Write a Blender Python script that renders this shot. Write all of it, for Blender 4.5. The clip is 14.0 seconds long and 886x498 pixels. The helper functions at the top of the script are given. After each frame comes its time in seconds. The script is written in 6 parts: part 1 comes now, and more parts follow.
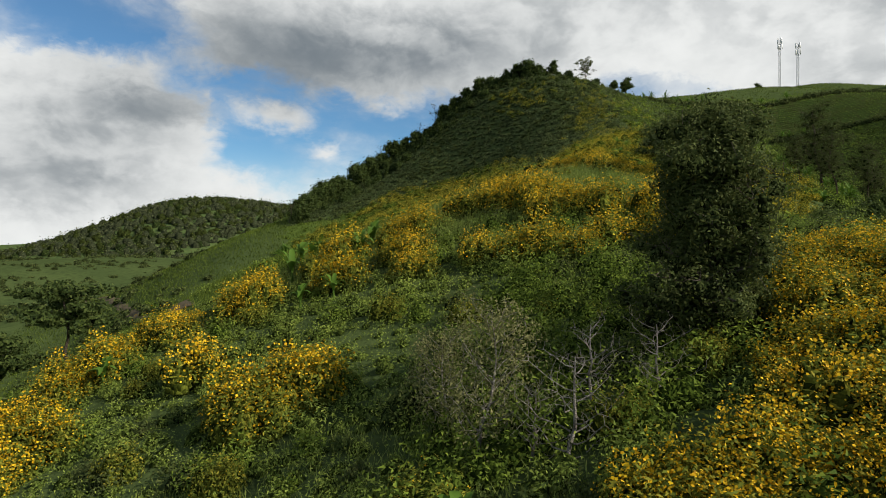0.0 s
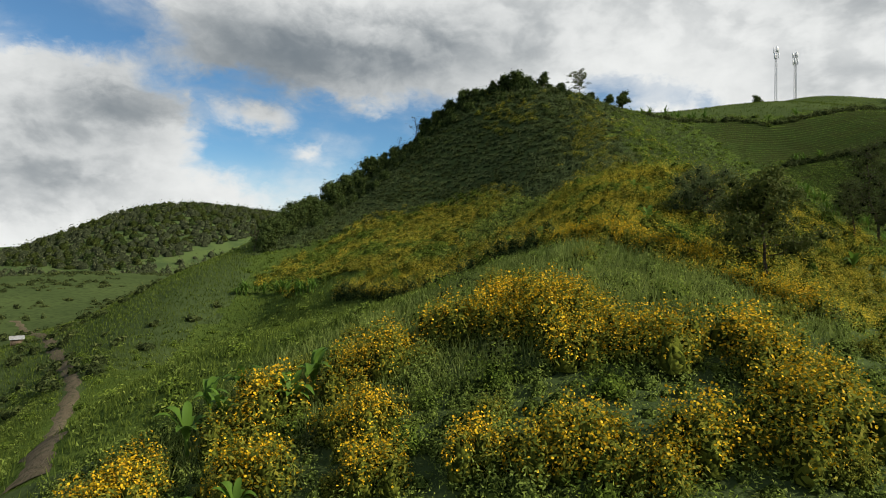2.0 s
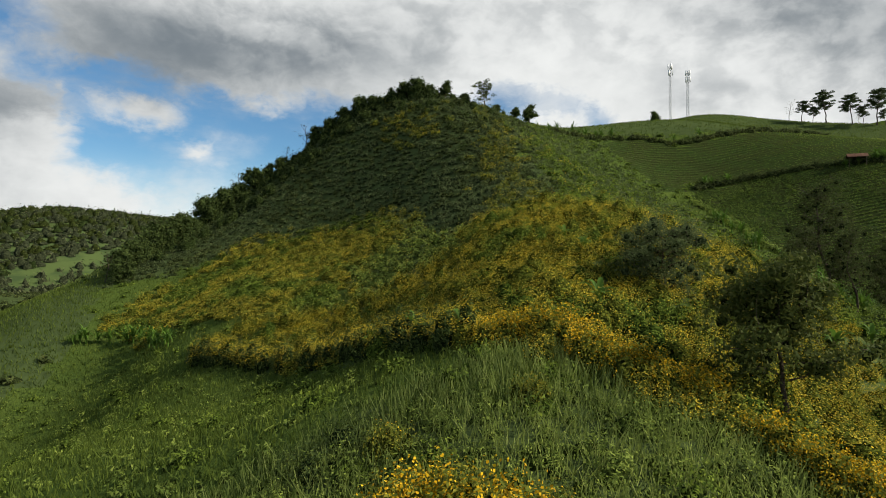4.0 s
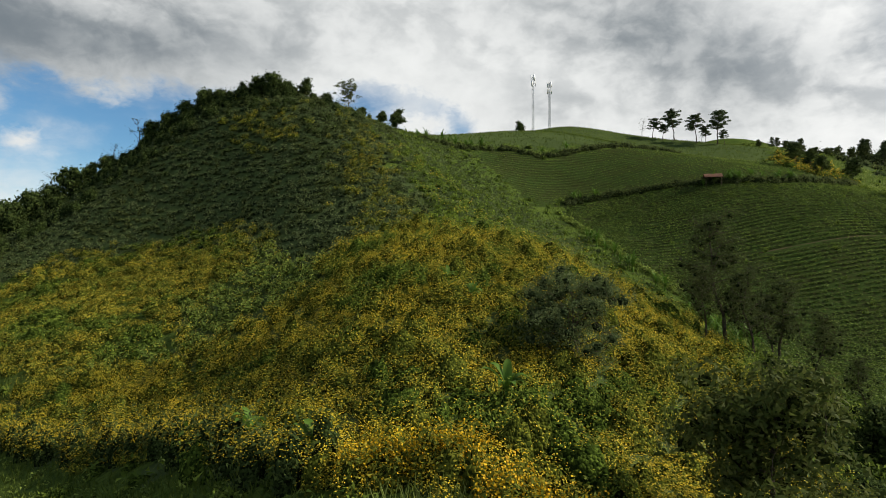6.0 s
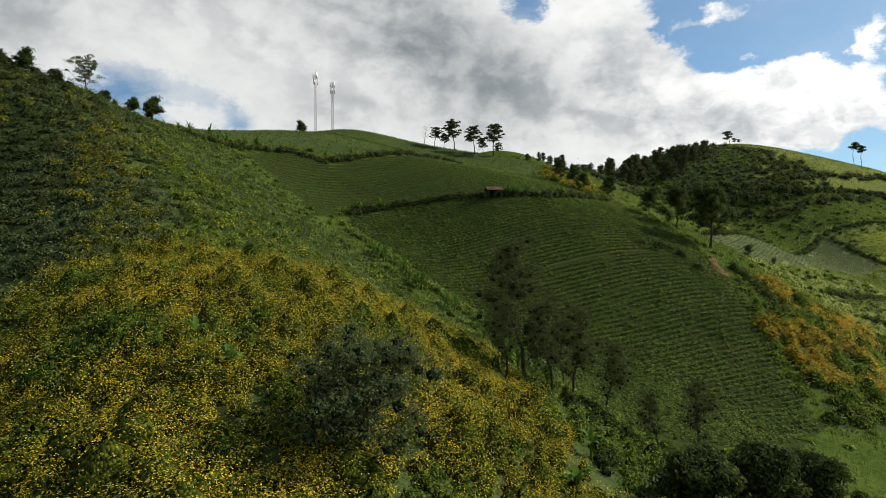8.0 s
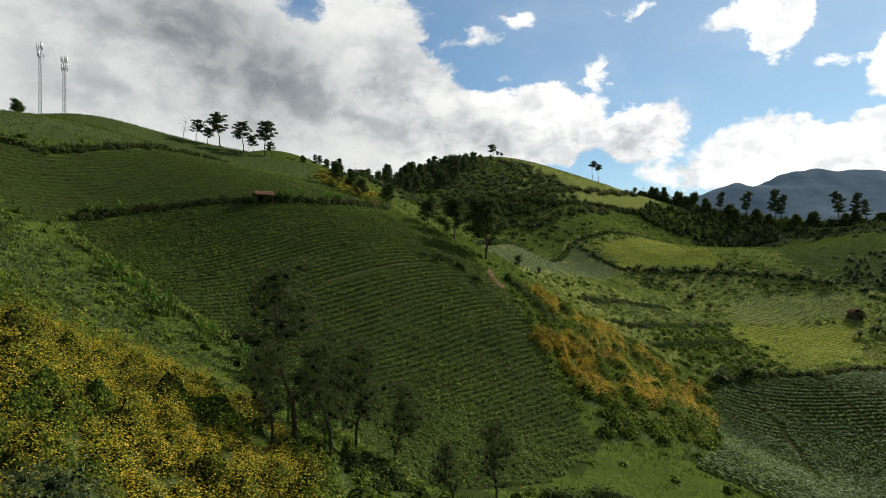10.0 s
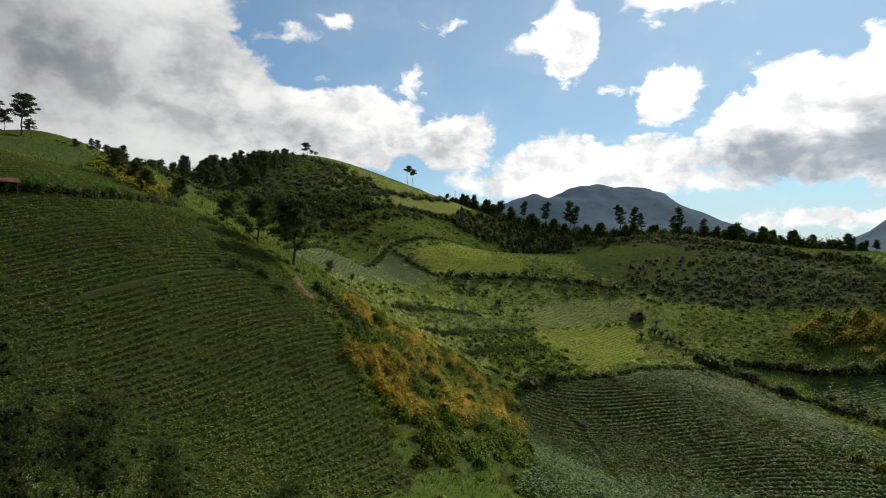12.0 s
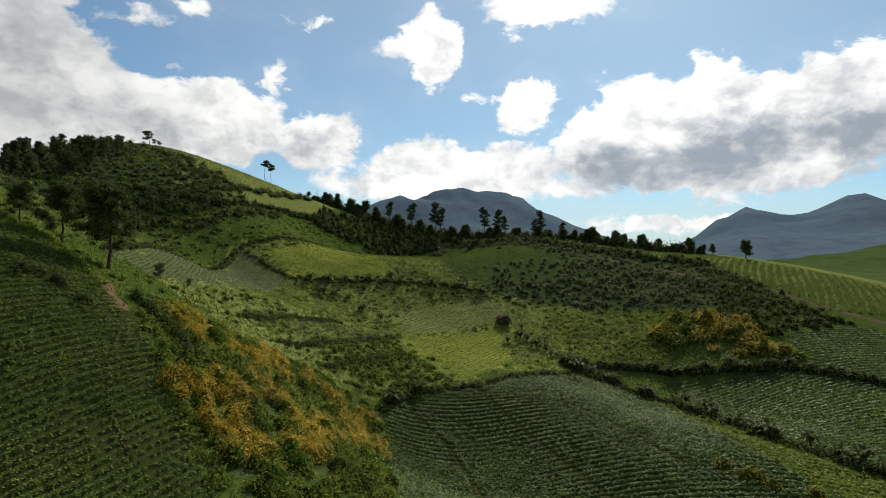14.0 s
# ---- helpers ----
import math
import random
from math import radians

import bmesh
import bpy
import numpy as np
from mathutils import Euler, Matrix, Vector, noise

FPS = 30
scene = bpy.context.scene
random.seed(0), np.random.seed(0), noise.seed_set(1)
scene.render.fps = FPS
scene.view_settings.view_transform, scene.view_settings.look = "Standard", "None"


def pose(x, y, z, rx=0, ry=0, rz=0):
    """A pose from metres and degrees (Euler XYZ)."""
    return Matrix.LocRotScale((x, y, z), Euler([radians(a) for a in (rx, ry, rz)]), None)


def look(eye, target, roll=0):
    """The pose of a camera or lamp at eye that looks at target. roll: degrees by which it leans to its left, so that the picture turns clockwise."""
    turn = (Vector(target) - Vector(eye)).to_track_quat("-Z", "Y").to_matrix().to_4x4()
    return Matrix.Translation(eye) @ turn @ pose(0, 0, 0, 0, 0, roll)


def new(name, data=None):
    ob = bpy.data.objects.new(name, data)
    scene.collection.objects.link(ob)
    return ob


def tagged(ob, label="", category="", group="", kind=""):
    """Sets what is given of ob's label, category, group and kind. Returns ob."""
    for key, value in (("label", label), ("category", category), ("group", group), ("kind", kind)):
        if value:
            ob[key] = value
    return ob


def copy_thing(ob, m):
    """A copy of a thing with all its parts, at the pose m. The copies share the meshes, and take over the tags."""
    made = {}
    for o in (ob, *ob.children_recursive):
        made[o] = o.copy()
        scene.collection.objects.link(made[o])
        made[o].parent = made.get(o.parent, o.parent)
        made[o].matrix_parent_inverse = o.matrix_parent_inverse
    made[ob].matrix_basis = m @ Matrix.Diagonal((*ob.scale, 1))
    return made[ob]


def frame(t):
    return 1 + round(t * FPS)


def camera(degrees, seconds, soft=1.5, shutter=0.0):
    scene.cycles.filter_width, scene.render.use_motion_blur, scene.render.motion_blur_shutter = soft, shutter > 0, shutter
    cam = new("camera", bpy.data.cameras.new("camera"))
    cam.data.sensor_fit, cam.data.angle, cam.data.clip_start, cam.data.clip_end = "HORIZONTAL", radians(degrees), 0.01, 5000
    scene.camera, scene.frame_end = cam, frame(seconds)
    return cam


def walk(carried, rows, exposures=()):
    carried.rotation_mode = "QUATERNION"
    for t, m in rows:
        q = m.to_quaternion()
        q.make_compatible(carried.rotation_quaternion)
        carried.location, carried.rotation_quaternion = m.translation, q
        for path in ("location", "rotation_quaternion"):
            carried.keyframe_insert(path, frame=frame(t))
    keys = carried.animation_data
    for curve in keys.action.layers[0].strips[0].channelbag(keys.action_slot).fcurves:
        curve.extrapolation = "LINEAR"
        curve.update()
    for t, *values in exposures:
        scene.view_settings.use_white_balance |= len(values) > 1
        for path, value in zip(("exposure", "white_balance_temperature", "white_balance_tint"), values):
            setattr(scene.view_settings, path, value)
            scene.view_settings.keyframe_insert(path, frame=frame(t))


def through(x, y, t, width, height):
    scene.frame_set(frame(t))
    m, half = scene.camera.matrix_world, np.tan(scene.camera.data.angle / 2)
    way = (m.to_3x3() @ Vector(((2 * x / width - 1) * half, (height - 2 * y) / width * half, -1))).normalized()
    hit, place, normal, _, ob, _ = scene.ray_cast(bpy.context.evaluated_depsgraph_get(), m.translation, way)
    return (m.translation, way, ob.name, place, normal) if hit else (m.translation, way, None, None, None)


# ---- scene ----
cam = camera(72.56, 14.0, 0.8)
PATH = [
    (0.0, look((0.00, -0.00, 30.00), (0.00, 100.00, 29.99), 0.37)),
    (0.5, look((0.08, 4.45, 32.02), (0.11, 104.45, 32.09), 0.33)),
    (1.0, look((0.17, 8.64, 34.03), (0.37, 108.64, 34.13), 0.39)),
    (1.5, look((0.20, 12.49, 36.01), (1.31, 112.49, 36.11), 0.34)),
    (2.0, look((0.30, 16.28, 37.90), (3.15, 116.24, 38.09), 0.29)),
    (2.2, look((0.36, 17.81, 38.63), (3.96, 117.75, 38.90), 0.26)),
    (4.3, look((2.82, 34.72, 44.51), (23.90, 132.47, 45.15), -0.09)),
    (4.5, look((3.07, 35.94, 44.96), (25.15, 133.47, 45.58), -0.07)),
    (5.0, look((3.71, 38.85, 45.89), (30.56, 135.18, 46.44), -0.09)),
    (5.5, look((4.46, 41.63, 46.73), (37.47, 136.02, 47.32), -0.15)),
    (6.0, look((5.41, 44.25, 47.58), (45.96, 135.66, 48.17), -0.16)),
    (6.5, look((6.50, 46.65, 48.39), (55.07, 134.07, 48.98), -0.20)),
    (7.0, look((7.81, 48.83, 49.15), (63.62, 131.81, 49.72), -0.29)),
    (7.5, look((9.30, 50.93, 49.77), (72.25, 128.63, 50.31), -0.31)),
    (8.0, look((11.08, 52.88, 50.20), (80.91, 124.46, 50.70), -0.41)),
    (8.5, look((13.10, 54.78, 50.64), (89.17, 119.69, 51.14), -0.35)),
    (8.7, look((13.97, 55.47, 50.82), (92.38, 117.52, 51.30), -0.40)),
    (10.8, look((22.91, 60.31, 52.59), (118.55, 89.49, 53.30), -0.17)),
    (11.0, look((23.79, 60.53, 52.66), (120.33, 86.61, 53.38), 0.01)),
    (11.5, look((25.95, 60.90, 52.79), (124.28, 79.12, 53.59), 0.13)),
    (12.0, look((28.22, 61.17, 52.80), (127.42, 73.82, 53.69), 0.19)),
    (12.5, look((30.92, 61.32, 52.90), (130.65, 68.57, 53.87), 0.26)),
    (13.0, look((34.02, 61.34, 52.94), (133.99, 63.46, 53.93), 0.31)),
    (13.5, look((37.21, 61.16, 52.97), (137.15, 57.86, 54.07), 0.36)),
    (14.0, look((40.28, 60.91, 52.97), (139.82, 51.43, 54.22), 0.38)),
]
# the clip's own exposure: a little darker once it faces the light
walk(cam, PATH, [(0.0, 0.40), (5.0, 0.42), (8.0, 0.34), (11.0, 0.18), (14.0, 0.10)])


# ---- world, sun ----
SUN_BEARING, SUN_HEIGHT = 113.0, 34.0      # degrees: clockwise from +y, above the horizon

world = bpy.data.worlds.new("world")
scene.world = world
world.use_nodes = True


class Nodes:
    """Short hand for building a node tree."""

    def __init__(self, tree):
        self.tree = tree
        tree.nodes.clear()

    def add(self, kind, values=None, **props):
        n = self.tree.nodes.new(kind)
        for k, v in props.items():
            setattr(n, k, v)
        for k, v in (values or {}).items():
            if isinstance(v, bpy.types.NodeSocket):
                self.tree.links.new(v, n.inputs[k])
            else:
                n.inputs[k].default_value = v
        return n

    def math(self, op, a, b=0.0, c=0.0, clamp=False):
        return self.add("ShaderNodeMath", {0: a, 1: b, 2: c}, operation=op, use_clamp=clamp).outputs[0]

    def vec(self, op, a, b=(0, 0, 0)):
        n = self.add("ShaderNodeVectorMath", {0: a, 1: b}, operation=op)
        return n.outputs["Value"] if op in ("DOT_PRODUCT", "LENGTH", "DISTANCE") else n.outputs[0]

    def smooth(self, x, lo, hi, to_lo=0.0, to_hi=1.0):
        return self.add("ShaderNodeMapRange", {0: x, 1: lo, 2: hi, 3: to_lo, 4: to_hi}, interpolation_type="SMOOTHSTEP").outputs[0]

    def mix(self, f, a, b, blend="MIX"):
        n = self.add("ShaderNodeMix", data_type="RGBA", blend_type=blend)
        for k, v in ((0, f), (6, a), (7, b)):
            if isinstance(v, bpy.types.NodeSocket):
                self.tree.links.new(v, n.inputs[k])
            else:
                n.inputs[k].default_value = v if k == 0 else (*v[:3], 1)
        return n.outputs[2]

    def noise(self, vector, scale, detail=3.0, rough=0.55, out=0):
        return self.add("ShaderNodeTexNoise", {"Vector": vector, "Scale": scale, "Detail": detail, "Roughness": rough}).outputs[out]


def way(bearing, height):
    b, h = radians(bearing), radians(height)
    return (math.sin(b) * math.cos(h), math.cos(b) * math.cos(h), math.sin(h))


def build_sky():
    n = Nodes(world.node_tree)
    sky = n.add("ShaderNodeTexSky", sky_type="NISHITA", sun_disc=False, sun_elevation=radians(SUN_HEIGHT),
                sun_rotation=radians(SUN_BEARING), altitude=900.0, air_density=1.0, dust_density=0.6, ozone_density=2.0)
    blue = n.mix(1.0, sky.outputs[0], (0.052, 0.075, 0.084), "MULTIPLY")
    d = n.vec("NORMALIZE", n.add("ShaderNodeTexCoord").outputs["Generated"])
    z = n.add("ShaderNodeSeparateXYZ", {0: d}).outputs[2]
    toward = way(SUN_BEARING, SUN_HEIGHT)
    xyz = n.add("ShaderNodeSeparateXYZ", {0: d})
    bearing = n.math("MULTIPLY", n.math("ARCTAN2", xyz.outputs[0], xyz.outputs[1]), 57.2958)
    high = n.math("MULTIPLY", n.math("ARCSINE", z), 57.2958)
    q = n.vec("MULTIPLY", d, (1.0, 1.0, 1.5))
    stir = n.vec("SUBTRACT", n.noise(q, 7.0, 4.0, 0.55, 1), (0.5, 0.5, 0.5))
    q = n.vec("ADD", q, n.vec("MULTIPLY", stir, (0.06, 0.06, 0.06)))
    at = n.add("ShaderNodeCombineXYZ", {0: bearing, 1: high}).outputs[0]
    at = n.vec("ADD", at, n.vec("MULTIPLY", n.vec("SUBTRACT", n.noise(q, 16.0, 5.0, 0.6, 1), (0.5, 0.5, 0.5)), (4.2, 3.4, 0.0)))
    at = n.vec("ADD", at, n.vec("MULTIPLY", n.vec("SUBTRACT", n.noise(q, 46.0, 5.0, 0.6, 1), (0.5, 0.5, 0.5)), (2.0, 1.7, 0.0)))

    def inside(spot):
        """Degrees inside an oval cloud, negative outside."""
        away = n.vec("LENGTH", n.vec("MULTIPLY", n.vec("SUBTRACT", at, (spot[0], spot[1], 0.0)), (1 / spot[2], 1 / spot[3], 0.0)))
        return n.math("MULTIPLY_ADD", away, -min(spot[2:4]), min(spot[2:4]))

    # cloud everywhere out of view in loose heaps, then the sheet, its gaps and the single clouds
    cover = n.math("MULTIPLY", n.math("SUBTRACT", n.noise(q, 2.6, 4.0, 0.5), 0.5), 14.0)
    view = n.math("MULTIPLY", n.smooth(n.math("ABSOLUTE", n.math("SUBTRACT", bearing, 48.0)), 95.0, 110.0, -30.0, 0.0), n.smooth(high, 24.0, 36.0, 1.0, 0.0))
    cover = n.math("ADD", cover, view)
    for spot in SHEET:
        cover = n.math("SMOOTH_MAX", cover, inside(spot), 1.5)
    for spot in GAPS:
        cover = n.math("SMOOTH_MIN", cover, n.math("MULTIPLY", inside(spot), -1.0), 0.8)
    for spot in PUFFS + EAST_PUFFS:
        cover = n.math("SMOOTH_MAX", cover, inside(spot), 0.35)
    puffs = n.noise(q, 11.0, 9.0, 0.56)
    nearer = n.noise(n.vec("ADD", q, tuple(0.03 * c for c in toward)), 11.0, 4.0, 0.5)
    cover = n.math("ADD", cover, n.math("MULTIPLY", n.math("SUBTRACT", puffs, 0.52), 3.2))
    wisps = n.noise(n.vec("MULTIPLY", q, (1.0, 1.0, 1.6)), 5.0, 7.0, 0.55)
    mask = n.math("MAXIMUM", n.smooth(cover, n.smooth(bearing, 35.0, 60.0, -0.9, -0.1), n.smooth(bearing, 35.0, 60.0, 1.2, 0.7)), n.math("MULTIPLY", n.smooth(cover, -2.6, 0.6), n.math("MULTIPLY", n.smooth(wisps, 0.38, 0.65, 0.0, 0.75), n.smooth(bearing, 40.0, 62.0, 1.0, 0.12))))
    thick = n.smooth(cover, 0.3, 5.0)
    to_sun = n.smooth(n.vec("DOT_PRODUCT", d, toward), 0.45, 1.0)
    bright = n.mix(to_sun, (0.66, 0.67, 0.66), (1.2, 1.18, 1.14))
    grey = n.mix(to_sun, (0.140, 0.165, 0.186), (0.34, 0.39, 0.45))
    light = n.smooth(n.math("SUBTRACT", puffs, nearer), -0.16, 0.16)
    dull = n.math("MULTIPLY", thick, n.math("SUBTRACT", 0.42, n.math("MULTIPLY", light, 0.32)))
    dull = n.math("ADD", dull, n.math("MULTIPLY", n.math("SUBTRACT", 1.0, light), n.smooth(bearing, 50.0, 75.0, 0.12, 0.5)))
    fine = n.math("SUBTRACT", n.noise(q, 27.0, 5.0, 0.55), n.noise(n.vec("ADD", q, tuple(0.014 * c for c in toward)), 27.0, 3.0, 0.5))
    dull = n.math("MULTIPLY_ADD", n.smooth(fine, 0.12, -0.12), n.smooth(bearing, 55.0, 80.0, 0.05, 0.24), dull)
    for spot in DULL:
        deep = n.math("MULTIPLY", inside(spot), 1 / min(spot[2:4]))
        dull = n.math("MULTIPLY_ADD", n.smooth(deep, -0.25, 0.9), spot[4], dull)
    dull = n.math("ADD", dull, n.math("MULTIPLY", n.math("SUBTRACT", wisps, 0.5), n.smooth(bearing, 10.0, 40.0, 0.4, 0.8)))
    # clouds overhead, out of view, are greyed to lower the sky's fill light
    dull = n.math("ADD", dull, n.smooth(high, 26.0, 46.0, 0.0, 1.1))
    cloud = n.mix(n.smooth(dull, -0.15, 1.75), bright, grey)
    low = n.smooth(n.math("ABSOLUTE", z), 0.0, 0.17, 0.85, 0.0)
    hazy = n.math("MAXIMUM", low, n.math("MULTIPLY", to_sun, 0.34))
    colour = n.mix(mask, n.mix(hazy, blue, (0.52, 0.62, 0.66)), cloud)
    bg = n.add("ShaderNodeBackground", {0: colour, 1: 1.0})
    n.add("ShaderNodeOutputWorld", {0: bg.outputs[0]})


# ovals of cloud: bearing, height, half-width and half-height in degrees
SHEET = [(-18.0, 19.0, 9.0, 4.5), (-4.6, 19.5, 21.4, 5.7), (18.8, 21.4, 19.6, 10.1), (-30.3, 9.5, 10.0, 8.5), (-28.7, 3.6, 17.2, 4.2), (-11.0, 18.0, 17.9, 4.8), (27.1, 19.6, 28.6, 7.5), (45.6, 14.8, 14.1, 5.6), (34.6, 18.0, 33.2, 9.2), (58.0, 13.7, 15.1, 7.2), (49.9, 15.4, 13.4, 8.2),
         (-38.3, 4.4, 8.0, 6.2), (66.2, 11.5, 7.2, 5.5), (63.1, 13.1, 7.4, 6.3)]
GAPS = [(-32.4, 18.4, 8.6, 2.9), (-18.4, 14.1, 3.9, 1.2), (-13.2, 9.3, 6.6, 3.4), (-9.3, 12.7, 2.3, 1.1), (18.3, 13.7, 1.9, 0.8), (17.6, 13.3, 3.7, 1.5), (24.7, 12.0, 1.3, 0.8), (70.3, 17.1, 3.5, 2.3),
        (65.8, 19.5, 1.9, 1.7), (52.5, 21.5, 1.3, 0.9), (67.6, 21.5, 3.1, 1.8)]
PUFFS = [(-15.5, 12.2, 3.7, 1.6), (-11.1, 9.0, 1.3, 0.6), (21.8, 12.0, 2.8, 1.7), (74.4, 11.8, 6.4, 3.8), (79.7, 15.7, 1.4, 2.4), (84.1, 10.8, 4.2, 2.7), (68.9, 19.5, 2.2, 0.8), (72.0, 21.0, 1.8, 0.9), (82.5, 20.9, 2.0, 0.6), (94.2, 18.8, 3.1, 3.8),
         (90.4, 18.8, 2.2, 1.0), (98.4, 14.6, 1.5, 0.5), (98.4, 8.3, 11.4, 3.0), (81.1, 21.0, 2.1, 0.6), (68.2, 19.4, 3.0, 0.9), (97.3, 6.7, 15.7, 2.1), (71.3, 15.8, 0.9, 0.5)]
EAST_PUFFS = [(102.1, 19.8, 1.1, 0.7), (103.2, 13.6, 2.9, 2.9), (113.4, 13.2, 4.1, 3.4), (110.9, 10.1, 5.5, 4.5), (121.2, 10.4, 13.0, 5.9), (119.5, 15.7, 2.5, 2.3), (129.3, 13.6, 5.6, 3.2), (136.1, 10.5, 6.2, 5.1), (104.7, 22.5, 7.8, 1.9), (101.5, 20.2, 1.2, 0.7),
              (116.7, 2.9, 9.3, 1.1), (129.3, 2.6, 9.7, 1.3)]
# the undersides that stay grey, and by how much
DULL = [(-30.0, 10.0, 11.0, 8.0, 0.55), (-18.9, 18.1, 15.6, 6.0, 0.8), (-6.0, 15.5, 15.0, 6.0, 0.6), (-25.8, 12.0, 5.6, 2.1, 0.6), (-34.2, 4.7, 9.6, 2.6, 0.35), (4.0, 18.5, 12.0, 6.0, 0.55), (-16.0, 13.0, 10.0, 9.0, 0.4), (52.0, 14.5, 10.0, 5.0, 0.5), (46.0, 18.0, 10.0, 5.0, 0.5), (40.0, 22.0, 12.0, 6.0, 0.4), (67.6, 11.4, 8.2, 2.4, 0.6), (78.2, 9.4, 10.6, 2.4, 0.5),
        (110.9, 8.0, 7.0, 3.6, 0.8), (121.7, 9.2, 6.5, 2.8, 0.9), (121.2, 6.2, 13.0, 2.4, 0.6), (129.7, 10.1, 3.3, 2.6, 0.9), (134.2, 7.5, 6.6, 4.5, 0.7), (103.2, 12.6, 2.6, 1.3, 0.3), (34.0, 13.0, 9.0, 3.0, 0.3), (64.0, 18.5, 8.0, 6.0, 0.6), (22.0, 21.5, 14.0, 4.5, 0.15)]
build_sky()

sun = new("sun", bpy.data.lights.new("sun", "SUN"))
sun.data.energy, sun.data.angle, sun.data.color = 5.0, radians(1.0), (1.0, 0.92, 0.76)
sun.matrix_world = look(Vector(way(SUN_BEARING, SUN_HEIGHT)) * 300, (0, 0, 0))


# ---- the lie of the land ----
# rises and hollows: centre x, y, height, two half-widths, turn in degrees
RISES = [
    (26.2, 182.2, 28.18, 20.5, 65.3, 13.4),
    (44.9, 232.3, 37.41, 146.9, 117.7, 43.1),
    (442.4, 215.7, 34.74, 145.6, 54.2, 25.5),
    (125.2, 90.8, 20.69, 29.5, 69.1, 24.9),
    (19.8, 75.4, 14.86, 15.6, 25.4, 162.2),
    (294.5, -95.7, 26.96, 83.0, 142.2, 150.6),
    (242.7, 246.9, 15.15, 23.1, 19.1, 138.6),
    (178.4, 221.7, 7.63, 19.1, 69.0, 23.2),
    (43.0, 305.1, 27.87, 19.1, 33.8, 180.0),
    (12.6, 9.8, 6.97, 11.8, 28.1, 143.0),
    (239.0, 372.1, 23.27, 106.3, 19.0, 52.8),
    (645.3, 301.3, 23.25, 93.3, 60.3, 55.2),
    (-38.4, 75.4, 4.69, 22.7, 41.5, 167.2),
]
HOLLOWS = [
    (161.0, 282.0, -7.00, 22.0, 22.0, 0.0),
    (-105.7, 288.9, -26.05, 45.6, 132.4, 171.5),
    (121.0, 84.9, -29.28, 128.6, 38.1, 147.9),
    (232.9, 116.1, -20.40, 25.5, 39.7, 179.4),
    (10.0, 82.7, -8.49, 90.7, 15.6, 142.2),
    (136.8, 52.2, -16.85, 26.7, 18.7, 34.1),
    (322.4, 60.4, -24.10, 42.0, 23.8, 135.5),
    (14.8, 175.3, -12.89, 26.4, 18.9, 98.2),
    (-40.4, 92.7, -12.96, 12.7, 58.3, 172.3),
    (89.4, 160.6, -10.55, 18.8, 19.0, 4.4),
    (167.8, -5.4, -12.61, 26.2, 19.1, 151.4),
    (6.8, 261.7, -24.86, 18.9, 39.6, 70.8),
    (-80.5, 100.7, -24.97, 18.8, 31.9, 16.6),
    (296.1, 229.4, -10.48, 19.1, 19.9, 178.6),
]
FAR_HILLS = [
    (-377.5, 892.2, 41.33, 97.7, 283.2, 41.0),
    (-382.4, 787.3, 31.47, 113.2, 116.5, 169.4),
    (-201.8, 961.1, 32.64, 99.1, 548.0, 43.4),
    (2305.3, -284.6, 119.67, 528.1, 205.9, 171.9),
    (1920.3, -1111.9, 126.45, 95.3, 553.8, 58.6),
    (1683.1, -1475.2, 172.35, 557.2, 298.6, 153.2),
    (2266.3, -208.2, 125.76, 544.9, 504.0, 14.7),
    (1436.5, -1175.3, 105.56, 99.3, 548.5, 54.2),
    (-128.5, 410.0, 18.81, 98.8, 544.9, 118.1),
    (-430.5, -451.5, 120.11, 141.0, 546.5, 45.3),
]
FAR_VALLEYS = [
    (324.5, -286.2, -1.80, 393.5, 151.8, 178.7),
    (1428.9, 51.4, -30.21, 265.5, 73.7, 42.2),
    (-49.4, 563.9, -33.80, 108.1, 226.5, 137.4),
    (13.6, 687.9, -59.05, 336.7, 154.4, 2.8),
    (1555.3, 1897.2, -163.23, 546.7, 330.2, 20.1),
    (1329.8, -1176.4, -69.70, 72.8, 353.9, 47.3),
    (710.4, 590.1, -138.80, 563.4, 196.2, 138.7),
    (-852.1, 986.8, -81.04, 169.0, 222.7, 126.2),
]


def height(x, y):
    """Ground level at x, y (numbers or arrays)."""
    x, y = np.asarray(x, float), np.asarray(y, float)
    z = 5.331 + 80.637 * np.tanh(x / 600) + 88.903 * np.tanh(y / 600)
    for cx, cy, h, su, sv, turn in RISES + HOLLOWS + FAR_HILLS + FAR_VALLEYS:
        c, s = math.cos(radians(turn)), math.sin(radians(turn))
        u, v = ((x - cx) * c + (y - cy) * s) / su, ((y - cy) * c - (x - cx) * s) / sv
        z = z + h * np.exp(-0.5 * (u * u + v * v))
    return z


